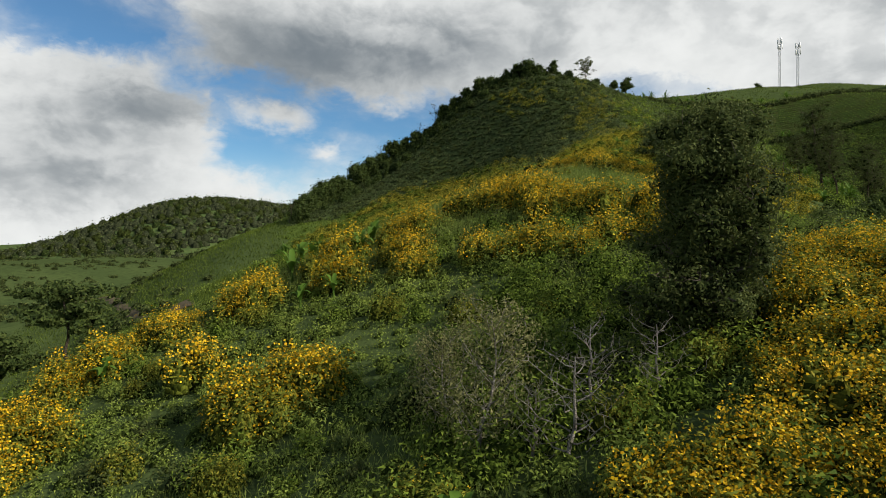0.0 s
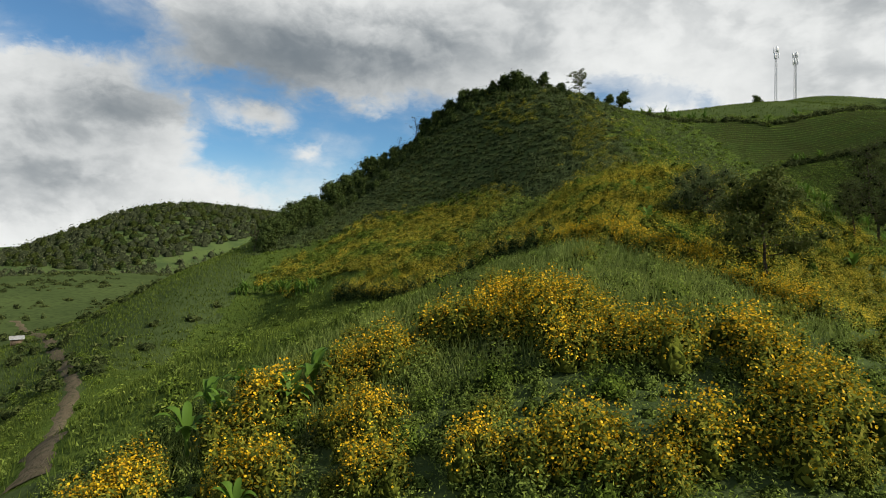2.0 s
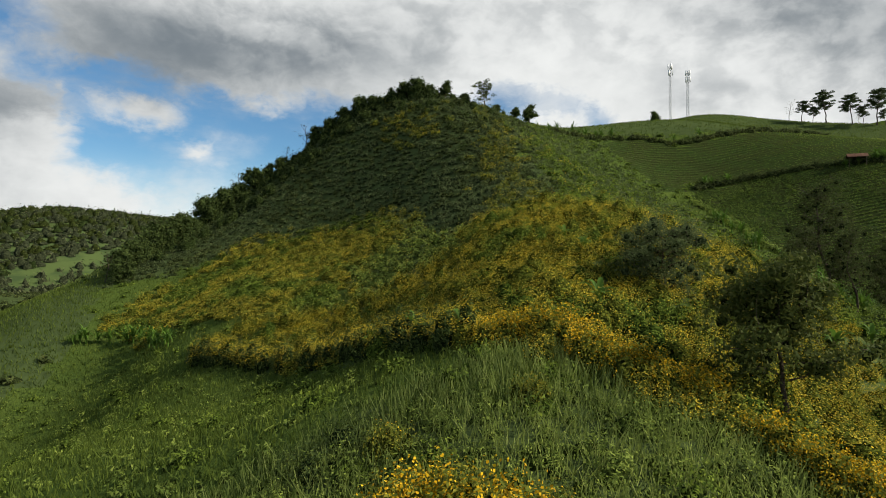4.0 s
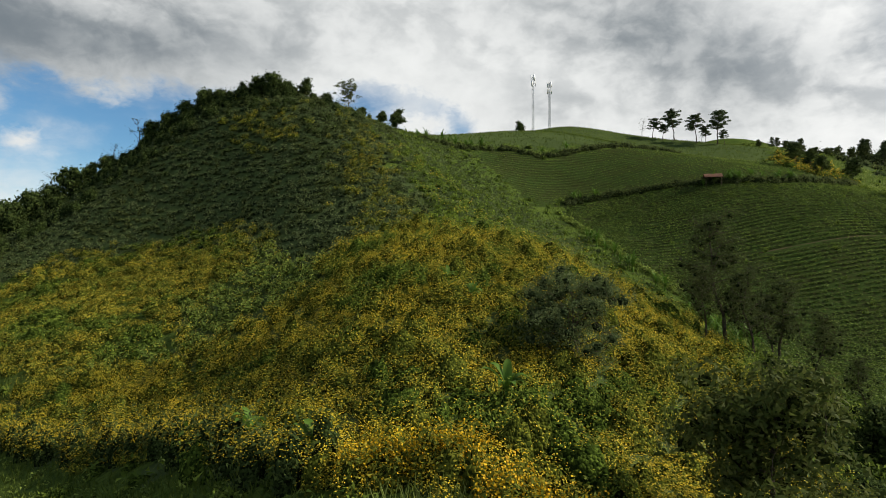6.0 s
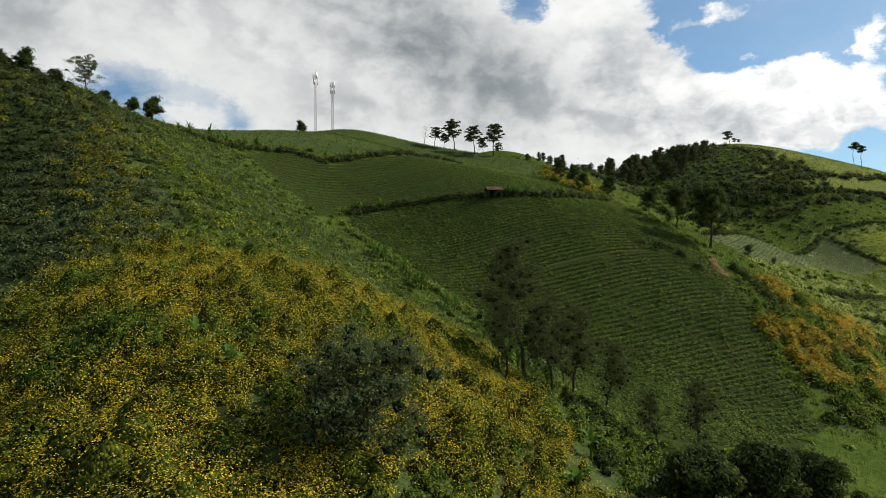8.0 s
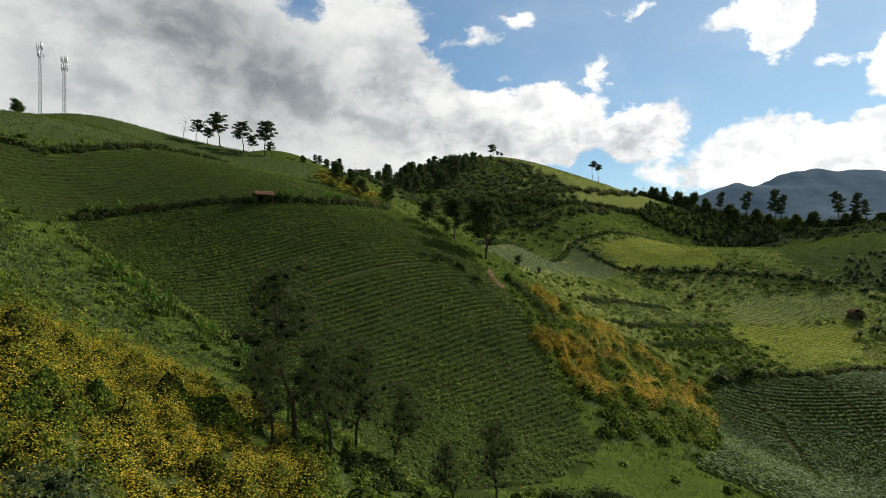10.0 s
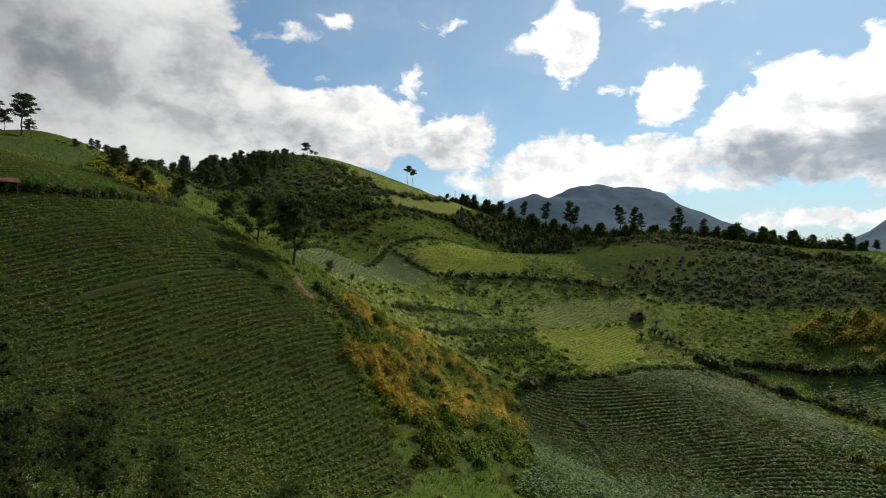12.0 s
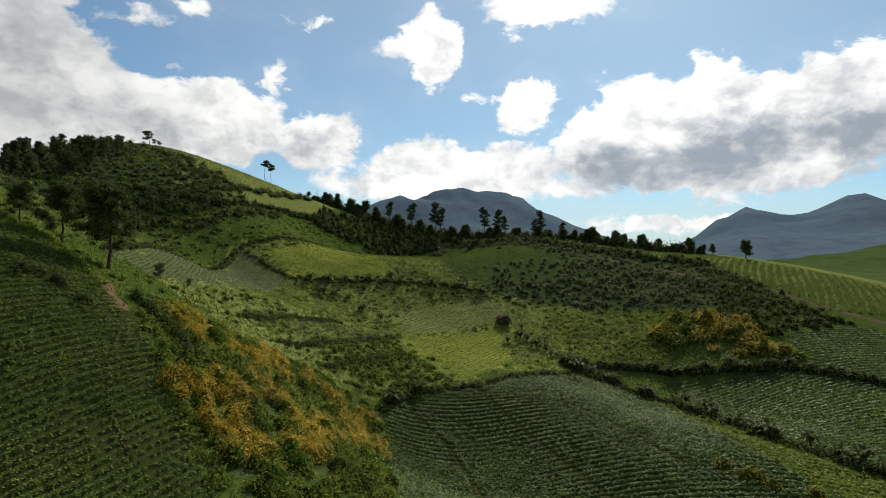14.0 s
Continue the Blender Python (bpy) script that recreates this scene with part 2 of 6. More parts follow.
# ---- materials ----
def surface(name, colours, scale=3.0, rough=0.9, bump=0.3):
    """A matt surface whose colour wanders between the given ones at two scales."""
    m = bpy.data.materials.new(name)
    m.use_nodes = True
    n = Nodes(m.node_tree)
    p = n.add("ShaderNodeTexCoord").outputs["Object"]
    a, b = n.noise(p, scale, 5.0), n.noise(p, scale * 0.09, 3.0)
    c = n.mix(n.smooth(b, 0.35, 0.65), colours[0], colours[1])
    c = n.mix(n.math("MULTIPLY", n.smooth(a, 0.42, 0.7), 0.8), c, colours[-1])
    bm = n.add("ShaderNodeBump", {"Height": n.noise(p, scale * 2.2, 5.0), "Strength": min(1.0, 2 * bump), "Distance": 0.3})
    s = n.add("ShaderNodeBsdfPrincipled", {"Base Color": c, "Roughness": rough, "Normal": bm.outputs[0], "Specular IOR Level": 0.0 if rough > 0.7 else 0.3})
    n.add("ShaderNodeOutputMaterial", {0: s.outputs[0]})
    return m


INNER_SHADE = {}


def leafage(name, colours, rough=0.6, through=0.38, gloss=0.04):
    """Leaves or petals: each one its own tone between the colours, with light coming through."""
    m = bpy.data.materials.new(name)
    m.use_nodes = True
    n = Nodes(m.node_tree)
    r = n.add("ShaderNodeNewGeometry").outputs["Random Per Island"]
    ramp = n.add("ShaderNodeValToRGB", {0: r})
    for i, c in enumerate(colours):
        e = ramp.color_ramp.elements
        k = e[i] if i < 2 else e.new(1.0)
        k.position, k.color = i / (len(colours) - 1), (*c, 1)
    p = n.add("ShaderNodeTexCoord").outputs["Object"]
    c = n.mix(n.smooth(n.noise(p, 0.12, 4.0), 0.3, 0.7), n.mix(1.0, ramp.outputs[0], (0.72, 0.74, 0.72), "MULTIPLY"), n.mix(1.0, ramp.outputs[0], (1.2, 1.15, 1.05), "MULTIPLY"))
    s = n.add("ShaderNodeBsdfPrincipled", {"Base Color": c, "Roughness": rough, "Specular IOR Level": gloss})
    t = n.add("ShaderNodeBsdfTranslucent", {0: c})
    x = n.add("ShaderNodeMixShader", {0: through, 1: s.outputs[0], 2: t.outputs[0]})
    n.add("ShaderNodeOutputMaterial", {0: x.outputs[0]})
    INNER_SHADE[name] = inner_shade("inner_" + name, colours)
    return m


def inner_shade(name, colours):
    """Bush cores: leaf colours darkened as shade, one tone per leaf-sized cell, bumpy face."""
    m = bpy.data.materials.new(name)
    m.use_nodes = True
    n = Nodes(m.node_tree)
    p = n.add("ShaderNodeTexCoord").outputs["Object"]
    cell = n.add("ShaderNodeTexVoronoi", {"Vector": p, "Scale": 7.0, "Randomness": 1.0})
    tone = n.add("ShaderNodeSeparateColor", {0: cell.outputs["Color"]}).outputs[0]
    # cells darkened to stand for the shade deep in the bush
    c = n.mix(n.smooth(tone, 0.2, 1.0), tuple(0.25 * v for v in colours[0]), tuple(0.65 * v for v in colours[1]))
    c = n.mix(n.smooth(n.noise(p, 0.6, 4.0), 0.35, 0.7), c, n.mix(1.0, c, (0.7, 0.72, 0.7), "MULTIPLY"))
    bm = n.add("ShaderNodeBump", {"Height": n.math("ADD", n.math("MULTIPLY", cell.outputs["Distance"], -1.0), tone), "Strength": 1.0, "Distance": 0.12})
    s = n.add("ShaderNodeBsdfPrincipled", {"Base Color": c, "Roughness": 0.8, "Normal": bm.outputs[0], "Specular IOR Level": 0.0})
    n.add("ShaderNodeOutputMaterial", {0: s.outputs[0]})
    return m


def metal(name, colour, rough=0.45):
    m = surface(name, [colour, tuple(0.85 * c for c in colour), tuple(0.6 * c for c in colour)], 6.0, rough, 0.05)
    m.node_tree.nodes["Principled BSDF"].inputs["Metallic"].default_value = 0.8
    return m


GRASS = surface("grass_ground", [(0.058, 0.088, 0.018), (0.074, 0.104, 0.021), (0.026, 0.042, 0.011)], 2.2)
PASTURE = surface("pasture_ground", [(0.150, 0.172, 0.048), (0.185, 0.205, 0.060), (0.076, 0.096, 0.030)], 0.9, bump=0.5)
SOIL = surface("tilled_soil", [(0.036, 0.050, 0.014), (0.034, 0.056, 0.014), (0.028, 0.026, 0.012)], 1.8)
# brighter pasture: fresh green with the lit fields' sunlight put into the colour
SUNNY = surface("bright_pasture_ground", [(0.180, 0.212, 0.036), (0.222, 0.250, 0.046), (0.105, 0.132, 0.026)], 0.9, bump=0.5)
PALE_TILTH = surface("pale_tilled_ground", [(0.078, 0.100, 0.040), (0.095, 0.116, 0.048), (0.056, 0.070, 0.030)], 1.4, bump=0.4)
WOODS = surface("forest_floor", [(0.048, 0.068, 0.024), (0.060, 0.082, 0.028), (0.034, 0.050, 0.018)], 0.5)
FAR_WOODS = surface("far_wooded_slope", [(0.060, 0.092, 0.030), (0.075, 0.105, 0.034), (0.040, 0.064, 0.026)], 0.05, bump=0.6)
EARTH = surface("red_earth_path", [(0.13, 0.085, 0.05), (0.16, 0.10, 0.06), (0.09, 0.07, 0.045)], 2.0)
# mountain forest with the blue of distance haze put into its colour
HAZE_BLUE = surface("hazed_mountain_forest", [(0.088, 0.126, 0.166), (0.100, 0.138, 0.178), (0.070, 0.104, 0.140)], 0.03, bump=0.4)
TROD = surface("trodden_soil", [(0.062, 0.052, 0.028), (0.078, 0.060, 0.034), (0.040, 0.045, 0.020)], 2.0)
DIRT = surface("rutted_dirt", [(0.105, 0.085, 0.055), (0.13, 0.105, 0.07), (0.055, 0.055, 0.03)], 1.5)
GREY_BARK = surface("grey_bark", [(0.16, 0.14, 0.115), (0.11, 0.095, 0.075), (0.07, 0.06, 0.048)], 6.0, bump=0.5)
BARK = surface("bark", [(0.07, 0.055, 0.04), (0.10, 0.085, 0.065), (0.045, 0.036, 0.028)], 6.0, bump=0.6)
PALE_BARK = surface("pale_dead_wood", [(0.30, 0.28, 0.25), (0.22, 0.20, 0.17), (0.14, 0.12, 0.10)], 6.0, bump=0.5)
RUST_ROOF = surface("rusty_sheet_roof", [(0.16, 0.085, 0.06), (0.20, 0.12, 0.09), (0.10, 0.055, 0.04)], 4.0)
GREY_ROOF = surface("weathered_sheet_roof", [(0.30, 0.30, 0.30), (0.25, 0.26, 0.26), (0.17, 0.16, 0.15)], 3.0)
PLANK = surface("weathered_plank", [(0.12, 0.09, 0.065), (0.16, 0.12, 0.085), (0.07, 0.055, 0.04)], 5.0)
STEEL = metal("galvanised_steel", (0.45, 0.46, 0.47))
WHITE = surface("white_casing", [(0.75, 0.76, 0.77), (0.68, 0.69, 0.70), (0.55, 0.55, 0.55)], 3.0, 0.5, 0.05)

WEED = leafage("weed_leaves", [(0.092, 0.134, 0.028), (0.160, 0.215, 0.044), (0.245, 0.305, 0.066)])
SHRUB = leafage("shrub_leaves", [(0.062, 0.104, 0.018), (0.116, 0.168, 0.026), (0.200, 0.262, 0.040)])
BLADE = leafage("grass_blades", [(0.112, 0.152, 0.038), (0.162, 0.210, 0.054), (0.225, 0.270, 0.080)])
MEADOW = leafage("meadow_blades", [(0.050, 0.078, 0.015), (0.078, 0.112, 0.019), (0.115, 0.156, 0.027)])
LIME = leafage("young_crop_leaves", [(0.140, 0.185, 0.032), (0.195, 0.235, 0.042), (0.270, 0.300, 0.060)])
CROP = leafage("crop_leaves", [(0.062, 0.102, 0.020), (0.102, 0.152, 0.030), (0.165, 0.218, 0.046)])
DARK_CROP = leafage("dark_crop_leaves", [(0.046, 0.098, 0.014), (0.078, 0.150, 0.022), (0.140, 0.225, 0.040)], gloss=0.15)
CABBAGE = leafage("greyish_crop_leaves", [(0.095, 0.135, 0.058), (0.128, 0.168, 0.074), (0.170, 0.210, 0.098)], gloss=0.2)
OLIVE_SHRUB = leafage("yellowish_shrub_leaves", [(0.090, 0.120, 0.020), (0.170, 0.190, 0.028), (0.310, 0.275, 0.038)])
# far trees' leaves paled and greyed: haze put into the colour
HAZY = leafage("hazed_tree_leaves", [(0.060, 0.078, 0.040), (0.092, 0.108, 0.054), (0.14, 0.150, 0.078)])
SCRUB = leafage("dark_scrub_leaves", [(0.046, 0.064, 0.022), (0.070, 0.092, 0.030), (0.112, 0.132, 0.044)])
SAGE = leafage("grey_green_scrub_leaves", [(0.058, 0.084, 0.034), (0.088, 0.118, 0.048), (0.130, 0.160, 0.066)])
DRY = leafage("withered_leaves", [(0.120, 0.125, 0.050), (0.170, 0.175, 0.074), (0.230, 0.225, 0.104)])
THIN = leafage("brownish_thin_leaves", [(0.034, 0.050, 0.018), (0.054, 0.070, 0.024), (0.082, 0.094, 0.034)])
TREE = leafage("tree_leaves", [(0.038, 0.060, 0.019), (0.060, 0.088, 0.025), (0.095, 0.124, 0.036)])
OLIVE = leafage("olive_tree_leaves", [(0.045, 0.063, 0.017), (0.068, 0.087, 0.022), (0.105, 0.120, 0.034)])
GREYLEAF = leafage("greyish_leaves", [(0.067, 0.096, 0.042), (0.096, 0.125, 0.058), (0.134, 0.158, 0.077)])
NEEDLE = leafage("pine_needles", [(0.038, 0.056, 0.024), (0.056, 0.080, 0.032), (0.085, 0.110, 0.044)], through=0.2)
BANANA = leafage("banana_leaves", [(0.060, 0.125, 0.016), (0.085, 0.165, 0.022), (0.130, 0.210, 0.035)], 0.6, 0.35, 0.12)
PETAL = leafage("yellow_petals", [(0.440, 0.240, 0.008), (0.690, 0.420, 0.012), (0.820, 0.560, 0.028)], 0.6, 0.25, 0.1)
SOFT_PETAL = leafage("small_yellow_petals", [(0.350, 0.252, 0.014), (0.490, 0.370, 0.020), (0.610, 0.480, 0.040)], 0.6, 0.3, 0.1)
OCHRE = leafage("ochre_petals", [(0.340, 0.250, 0.018), (0.460, 0.345, 0.026), (0.570, 0.445, 0.044)], 0.6, 0.3, 0.1)


# ---- helpers for building ----
rng = np.random.default_rng(7)


def axis(lo, hi, step, end, under=1.09, over=1.09):
    """Coordinates: even steps from lo to hi, then ever wider ones out to end either way."""
    up, down, s, q = [hi], [lo], step, step
    while up[-1] < end:
        s *= over
        up.append(up[-1] + s)
    while down[-1] > -end:
        q *= under
        down.append(down[-1] - q)
    return np.array(down[:0:-1] + list(np.arange(lo, hi, step)) + up)


def mesh_object(name, verts, faces, mats, parent=None, smooth=False, which=None):
    """Links arrays of corners (n, 3) and faces (m, k) as one mesh object."""
    verts, faces = np.asarray(verts, np.float32), np.asarray(faces, np.int32)
    me = bpy.data.meshes.new(name)
    k = faces.shape[1]
    me.vertices.add(len(verts))
    me.vertices.foreach_set("co", verts.ravel())
    me.loops.add(faces.size)
    me.loops.foreach_set("vertex_index", faces.ravel())
    me.polygons.add(len(faces))
    me.polygons.foreach_set("loop_start", np.arange(0, faces.size, k, dtype=np.int32))
    if smooth:
        me.polygons.foreach_set("use_smooth", np.ones(len(faces), bool))
    if which is not None:
        me.polygons.foreach_set("material_index", np.asarray(which, np.int32))
    me.update(calc_edges=True)
    for m in mats if isinstance(mats, list) else [mats]:
        me.materials.append(m)
    ob = new(name, me)
    ob.parent = parent
    return ob


def within(poly, x, y):
    """Which of the points x, y lie in the polygon."""
    x, y = np.asarray(x, float), np.asarray(y, float)
    hit = np.zeros(x.shape, bool)
    for (x0, y0), (x1, y1) in zip(poly, poly[1:] + poly[:1]):
        if y0 != y1:
            hit ^= ((y0 > y) != (y1 > y)) & (x < (x1 - x0) * (y - y0) / (y1 - y0) + x0)
    return hit


def scattered(poly, gap, keep=1.0, ragged=0.0):
    """Points strewn over a polygon, about gap apart, with an edge frayed by that many metres."""
    xs, ys = zip(*poly)
    X, Y = np.meshgrid(np.arange(min(xs), max(xs), gap), np.arange(min(ys), max(ys), gap))
    X, Y = X.ravel() + rng.uniform(-0.55, 0.55, X.size) * gap, Y.ravel() + rng.uniform(-0.55, 0.55, Y.size) * gap
    fray = rng.normal(0, 1, (2, X.size)) * ragged
    ok = within(poly, X + fray[0], Y + fray[1]) & (rng.random(X.size) < keep)
    return X[ok], Y[ok]


def along(line, gap, wobble=0.4):
    """Points every gap metres along a line of corners."""
    out = []
    for (x0, y0), (x1, y1) in zip(line, line[1:]):
        k = max(1, int(math.hypot(x1 - x0, y1 - y0) / gap))
        t = (np.arange(k) + rng.random(k)) / k
        out.append(np.stack([x0 + (x1 - x0) * t, y0 + (y1 - y0) * t], 1) + rng.normal(0, wobble, (k, 2)))
    out = np.concatenate(out)
    return out[:, 0], out[:, 1]


def patchy(x, y, size, seed=0.0):
    """Smooth random values, about 0 to 1, in patches of that size."""
    x, y = np.asarray(x) / size, np.asarray(y) / size
    v = np.zeros_like(x)
    for k, (a, b, c) in enumerate(((1.0, 0.3, 1.0), (-0.6, 1.1, 0.9), (0.5, -1.6, 0.7), (2.1, 1.3, 0.5), (-1.9, 2.4, 0.45))):
        v += c * np.sin(a * x * 2.2 + b * y * 2.2 + seed * (k + 1.3) + 1.7 * k + np.sin(b * x - a * y + seed))
    return 0.5 + v / 4.0


def unit(v):
    return v / np.maximum(np.linalg.norm(v, axis=-1, keepdims=True), 1e-9)


def leaves(at, facing, length, width, droop=0.0, three=False):
    """Corners and faces of pointed leaves: diamonds at the points, turned anyhow about the way they face."""
    n = len(at)
    f = unit(facing)
    a = unit(np.cross(f, rng.normal(size=(n, 3))))
    b = np.cross(f, a)
    L, W = np.broadcast_to(length, n)[:, None], np.broadcast_to(width, n)[:, None]
    tip = at + a * L - f * L * droop
    if three:
        v = np.stack([at - a * L * 0.8 + b * W * 1.3, tip + a * L * 0.25, at - a * L * 0.8 - b * W * 1.3], 1).reshape(-1, 3)
        return v, np.arange(3 * n).reshape(-1, 3)
    v = np.stack([at - a * L * 0.9, at + b * W + a * L * 0.1, tip, at - b * W + a * L * 0.1], 1).reshape(-1, 3)
    return v, np.arange(4 * n).reshape(-1, 4)


def blossoms(at, facing, size, sides=6):
    """Corners and faces of flower heads: shallow many-sided cups."""
    n = len(at)
    f = unit(facing)
    a = unit(np.cross(f, rng.normal(size=(n, 3))))
    b = np.cross(f, a)
    S = np.broadcast_to(size, n)[:, None]
    ring = [at + (a * math.cos(w) + b * math.sin(w)) * S for w in np.arange(sides) * 2 * math.pi / sides]
    v = np.stack(ring, 1).reshape(-1, 3)
    return v, np.arange(sides * n).reshape(-1, sides)


def dome(cx, cy, cz, r, h, count, low=-0.1, rough=0.22):
    """Points and outward ways on lumpy domes; count of points on each."""
    k = len(cx)
    i = np.repeat(np.arange(k), count)
    w = rng.uniform(0, 2 * math.pi, len(i))
    z = rng.uniform(low, 1.0, len(i)) ** 1.0
    s = np.sqrt(np.maximum(0, 1 - z * z))
    d = np.stack([s * np.cos(w), s * np.sin(w), z], 1)
    lump = 1 + rough * np.sin(w * 3 + i * 1.7 + z * 5) * np.sin(z * 7 + i) - rng.random(len(i)) ** 2 * 0.35
    p = np.stack([cx[i] + d[:, 0] * r[i] * lump, cy[i] + d[:, 1] * r[i] * lump, cz[i] + d[:, 2] * h[i] * lump], 1)
    return p, unit(d * [1, 1, 1.2] + rng.normal(0, 0.55, d.shape)), i


def join(parts):
    """Joins (corners, faces) pairs of one face size."""
    vs, fs, n = [], [], 0
    for v, f in parts:
        vs.append(v), fs.append(f + n)
        n += len(v)
    return np.concatenate(vs), np.concatenate(fs)


def cores(cx, cy, cz, r, h, sides=6, low=0.0):
    """Corners and faces of the closed solid cores of lumpy plants."""
    k = len(cx)
    lift = np.sin(np.array([low, 0.45, 1.0, 1.5]))
    wide = np.cos(np.array([low, 0.45, 1.0, 1.5]))
    w = np.arange(sides) * 2 * math.pi / sides
    lump = rng.uniform(0.75, 1.15, (k, 4, sides))
    x = cx[:, None, None] + r[:, None, None] * lump * wide[None, :, None] * np.cos(w)
    y = cy[:, None, None] + r[:, None, None] * lump * wide[None, :, None] * np.sin(w)
    z = cz[:, None, None] + h[:, None, None] * lump * lift[None, :, None] + 0 * w
    v = np.stack([x, y, z], -1).reshape(-1, 3)
    i, j, q = np.meshgrid(np.arange(k) * 4 * sides, np.arange(3) * sides, np.arange(sides), indexing="ij")
    b = i + j
    f = np.stack([b + q, b + (q + 1) % sides, b + sides + (q + 1) % sides, b + sides + q], -1).reshape(-1, 4)
    return v, f


def halved(f):
    """Four-cornered faces cut into three-cornered ones."""
    return np.concatenate([f[:, :3], f[:, [0, 2, 3]]])


def thicket(name, label, category, x, y, r, h, mat, count, leaf, sink=0.15, core=0.82):
    """Low plants past counting: leafy domes over shade-coloured cores on the ground, one object."""
    z = height(x, y) - sink
    p, d, i = dome(x, y, z, r, h, count, rough=0.34)
    p = p + rng.normal(0, 0.13, p.shape) * np.stack([r[i], r[i], h[i]], 1) + np.array([0, 0, 1]) * (h[i] * 0.3 * rng.random(len(p)) ** 4)[:, None]
    far = leaf > 0.06
    v, f = leaves(p, d, leaf * rng.uniform(0.7, 1.3, len(p)), leaf * 0.42, 0.15, far)
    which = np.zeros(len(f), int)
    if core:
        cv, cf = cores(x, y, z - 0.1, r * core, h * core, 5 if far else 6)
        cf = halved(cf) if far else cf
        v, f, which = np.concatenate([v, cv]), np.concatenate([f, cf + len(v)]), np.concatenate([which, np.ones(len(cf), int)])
    return tagged(mesh_object(name, v, f, [mat, INNER_SHADE[mat.name]], which=which), label, category, kind="stuff")


def flecks(name, label, x, y, r, h, mat, count, size, sides=3, low=0.1):
    """Flower heads over such domes."""
    p, d, _ = dome(x, y, height(x, y) - 0.05, r * 1.06, h * 1.06, count, low=low)
    v, f = blossoms(p, d * 0.6 + np.array([0.25, -0.1, 0.7]), 1.2 * size * rng.uniform(0.7, 1.2, len(p)), sides)
    return tagged(mesh_object(name, v, f, mat), label, "flowers", kind="stuff")


def turf(name, label, x, y, tall, mat, blades=5, width=0.035, spread=0.25):
    """Tufts of grass: three-cornered blades."""
    n = len(x) * blades
    X, Y = np.repeat(x, blades) + rng.normal(0, spread, n), np.repeat(y, blades) + rng.normal(0, spread, n)
    Z = height(X, Y) - 0.03
    w = rng.uniform(0, 2 * math.pi, n)
    t = tall * rng.uniform(0.5, 1.2, n)
    lean = rng.normal(0, 0.35, (n, 2)) * t[:, None]
    base = np.stack([X, Y, Z], 1)
    side = np.stack([np.cos(w) * width, np.sin(w) * width, 0 * w], 1)
    tip = base + np.stack([lean[:, 0], lean[:, 1], t], 1)
    v = np.stack([base - side, base + side, tip], 1).reshape(-1, 3)
    return tagged(mesh_object(name, v, np.arange(3 * n).reshape(-1, 3), mat), label, "grass", kind="stuff")


def slope_of(poly):
    """The mean way uphill over a polygon."""
    x, y = scattered(poly, 4.0)
    gx = np.mean(height(x + 1, y) - height(x - 1, y))
    gy = np.mean(height(x, y + 1) - height(x, y - 1))
    k = math.hypot(gx, gy)
    return gx / k, gy / k


def clear_of(x, y, line, gap):
    """Which points keep that far from a line of corners."""
    ok = np.ones(np.shape(x), bool)
    for (x0, y0), (x1, y1) in zip(line, line[1:]):
        k = np.clip(((x - x0) * (x1 - x0) + (y - y0) * (y1 - y0)) / ((x1 - x0) ** 2 + (y1 - y0) ** 2), 0, 1)
        ok &= np.hypot(x - x0 - k * (x1 - x0), y - y0 - k * (y1 - y0)) > gap
    return ok


def crop_rows(name, label, poly, gap, step, mat, leaf, count, tall=0.25, turn=0.0, bend=0.0, miss=0.06, bearing=None, spare=(), wide=None, lift=0.0):
    """Plants in rows along the slope's contours."""
    gx, gy = slope_of(poly)
    c, s = math.cos(radians(turn)), math.sin(radians(turn))
    ux, uy = -gy * c - gx * s, gx * c - gy * s
    if bearing is not None:
        ux, uy = math.sin(radians(bearing)), math.cos(radians(bearing))
    xs, ys = zip(*poly)
    cx, cy, R = np.mean(xs), np.mean(ys), max(max(xs) - min(xs), max(ys) - min(ys))
    A, B = np.meshgrid(np.arange(-R, R, step), np.arange(-R, R, gap))
    B = B + bend * np.sin(A / 28.0) + 0.35 * np.sin(A / 9.0 + B * 0.05)
    A = A + rng.uniform(-0.4, 0.4, A.shape) * step
    B = B + rng.normal(0, 0.07 * gap, B.shape)
    X, Y = (cx + A * ux - B * uy).ravel(), (cy + A * uy + B * ux).ravel()
    ok = within(poly, X, Y) & (rng.random(X.size) > miss + 0.25 * (patchy(X, Y, 7.0, 2.0) < 0.22))
    for line in spare:
        ok &= clear_of(X, Y, line, 0.45)
    X, Y = X[ok], Y[ok]
    size = 0.75 + 0.5 * np.clip(patchy(X, Y, 12.0, 5.0), 0, 1)
    p, d, i = dome(X, Y, height(X, Y) + lift, (wide or 0.24 * leaf / 0.2) * size, tall * size, count, low=0.0)
    v, f = leaves(p, d * 0.6 + np.array([0, 0, 0.6]), leaf * rng.uniform(0.7, 1.3, len(p)), leaf * 0.45, 0.2, True)
    return tagged(mesh_object(name, v, f, mat), label, "crop", kind="stuff")


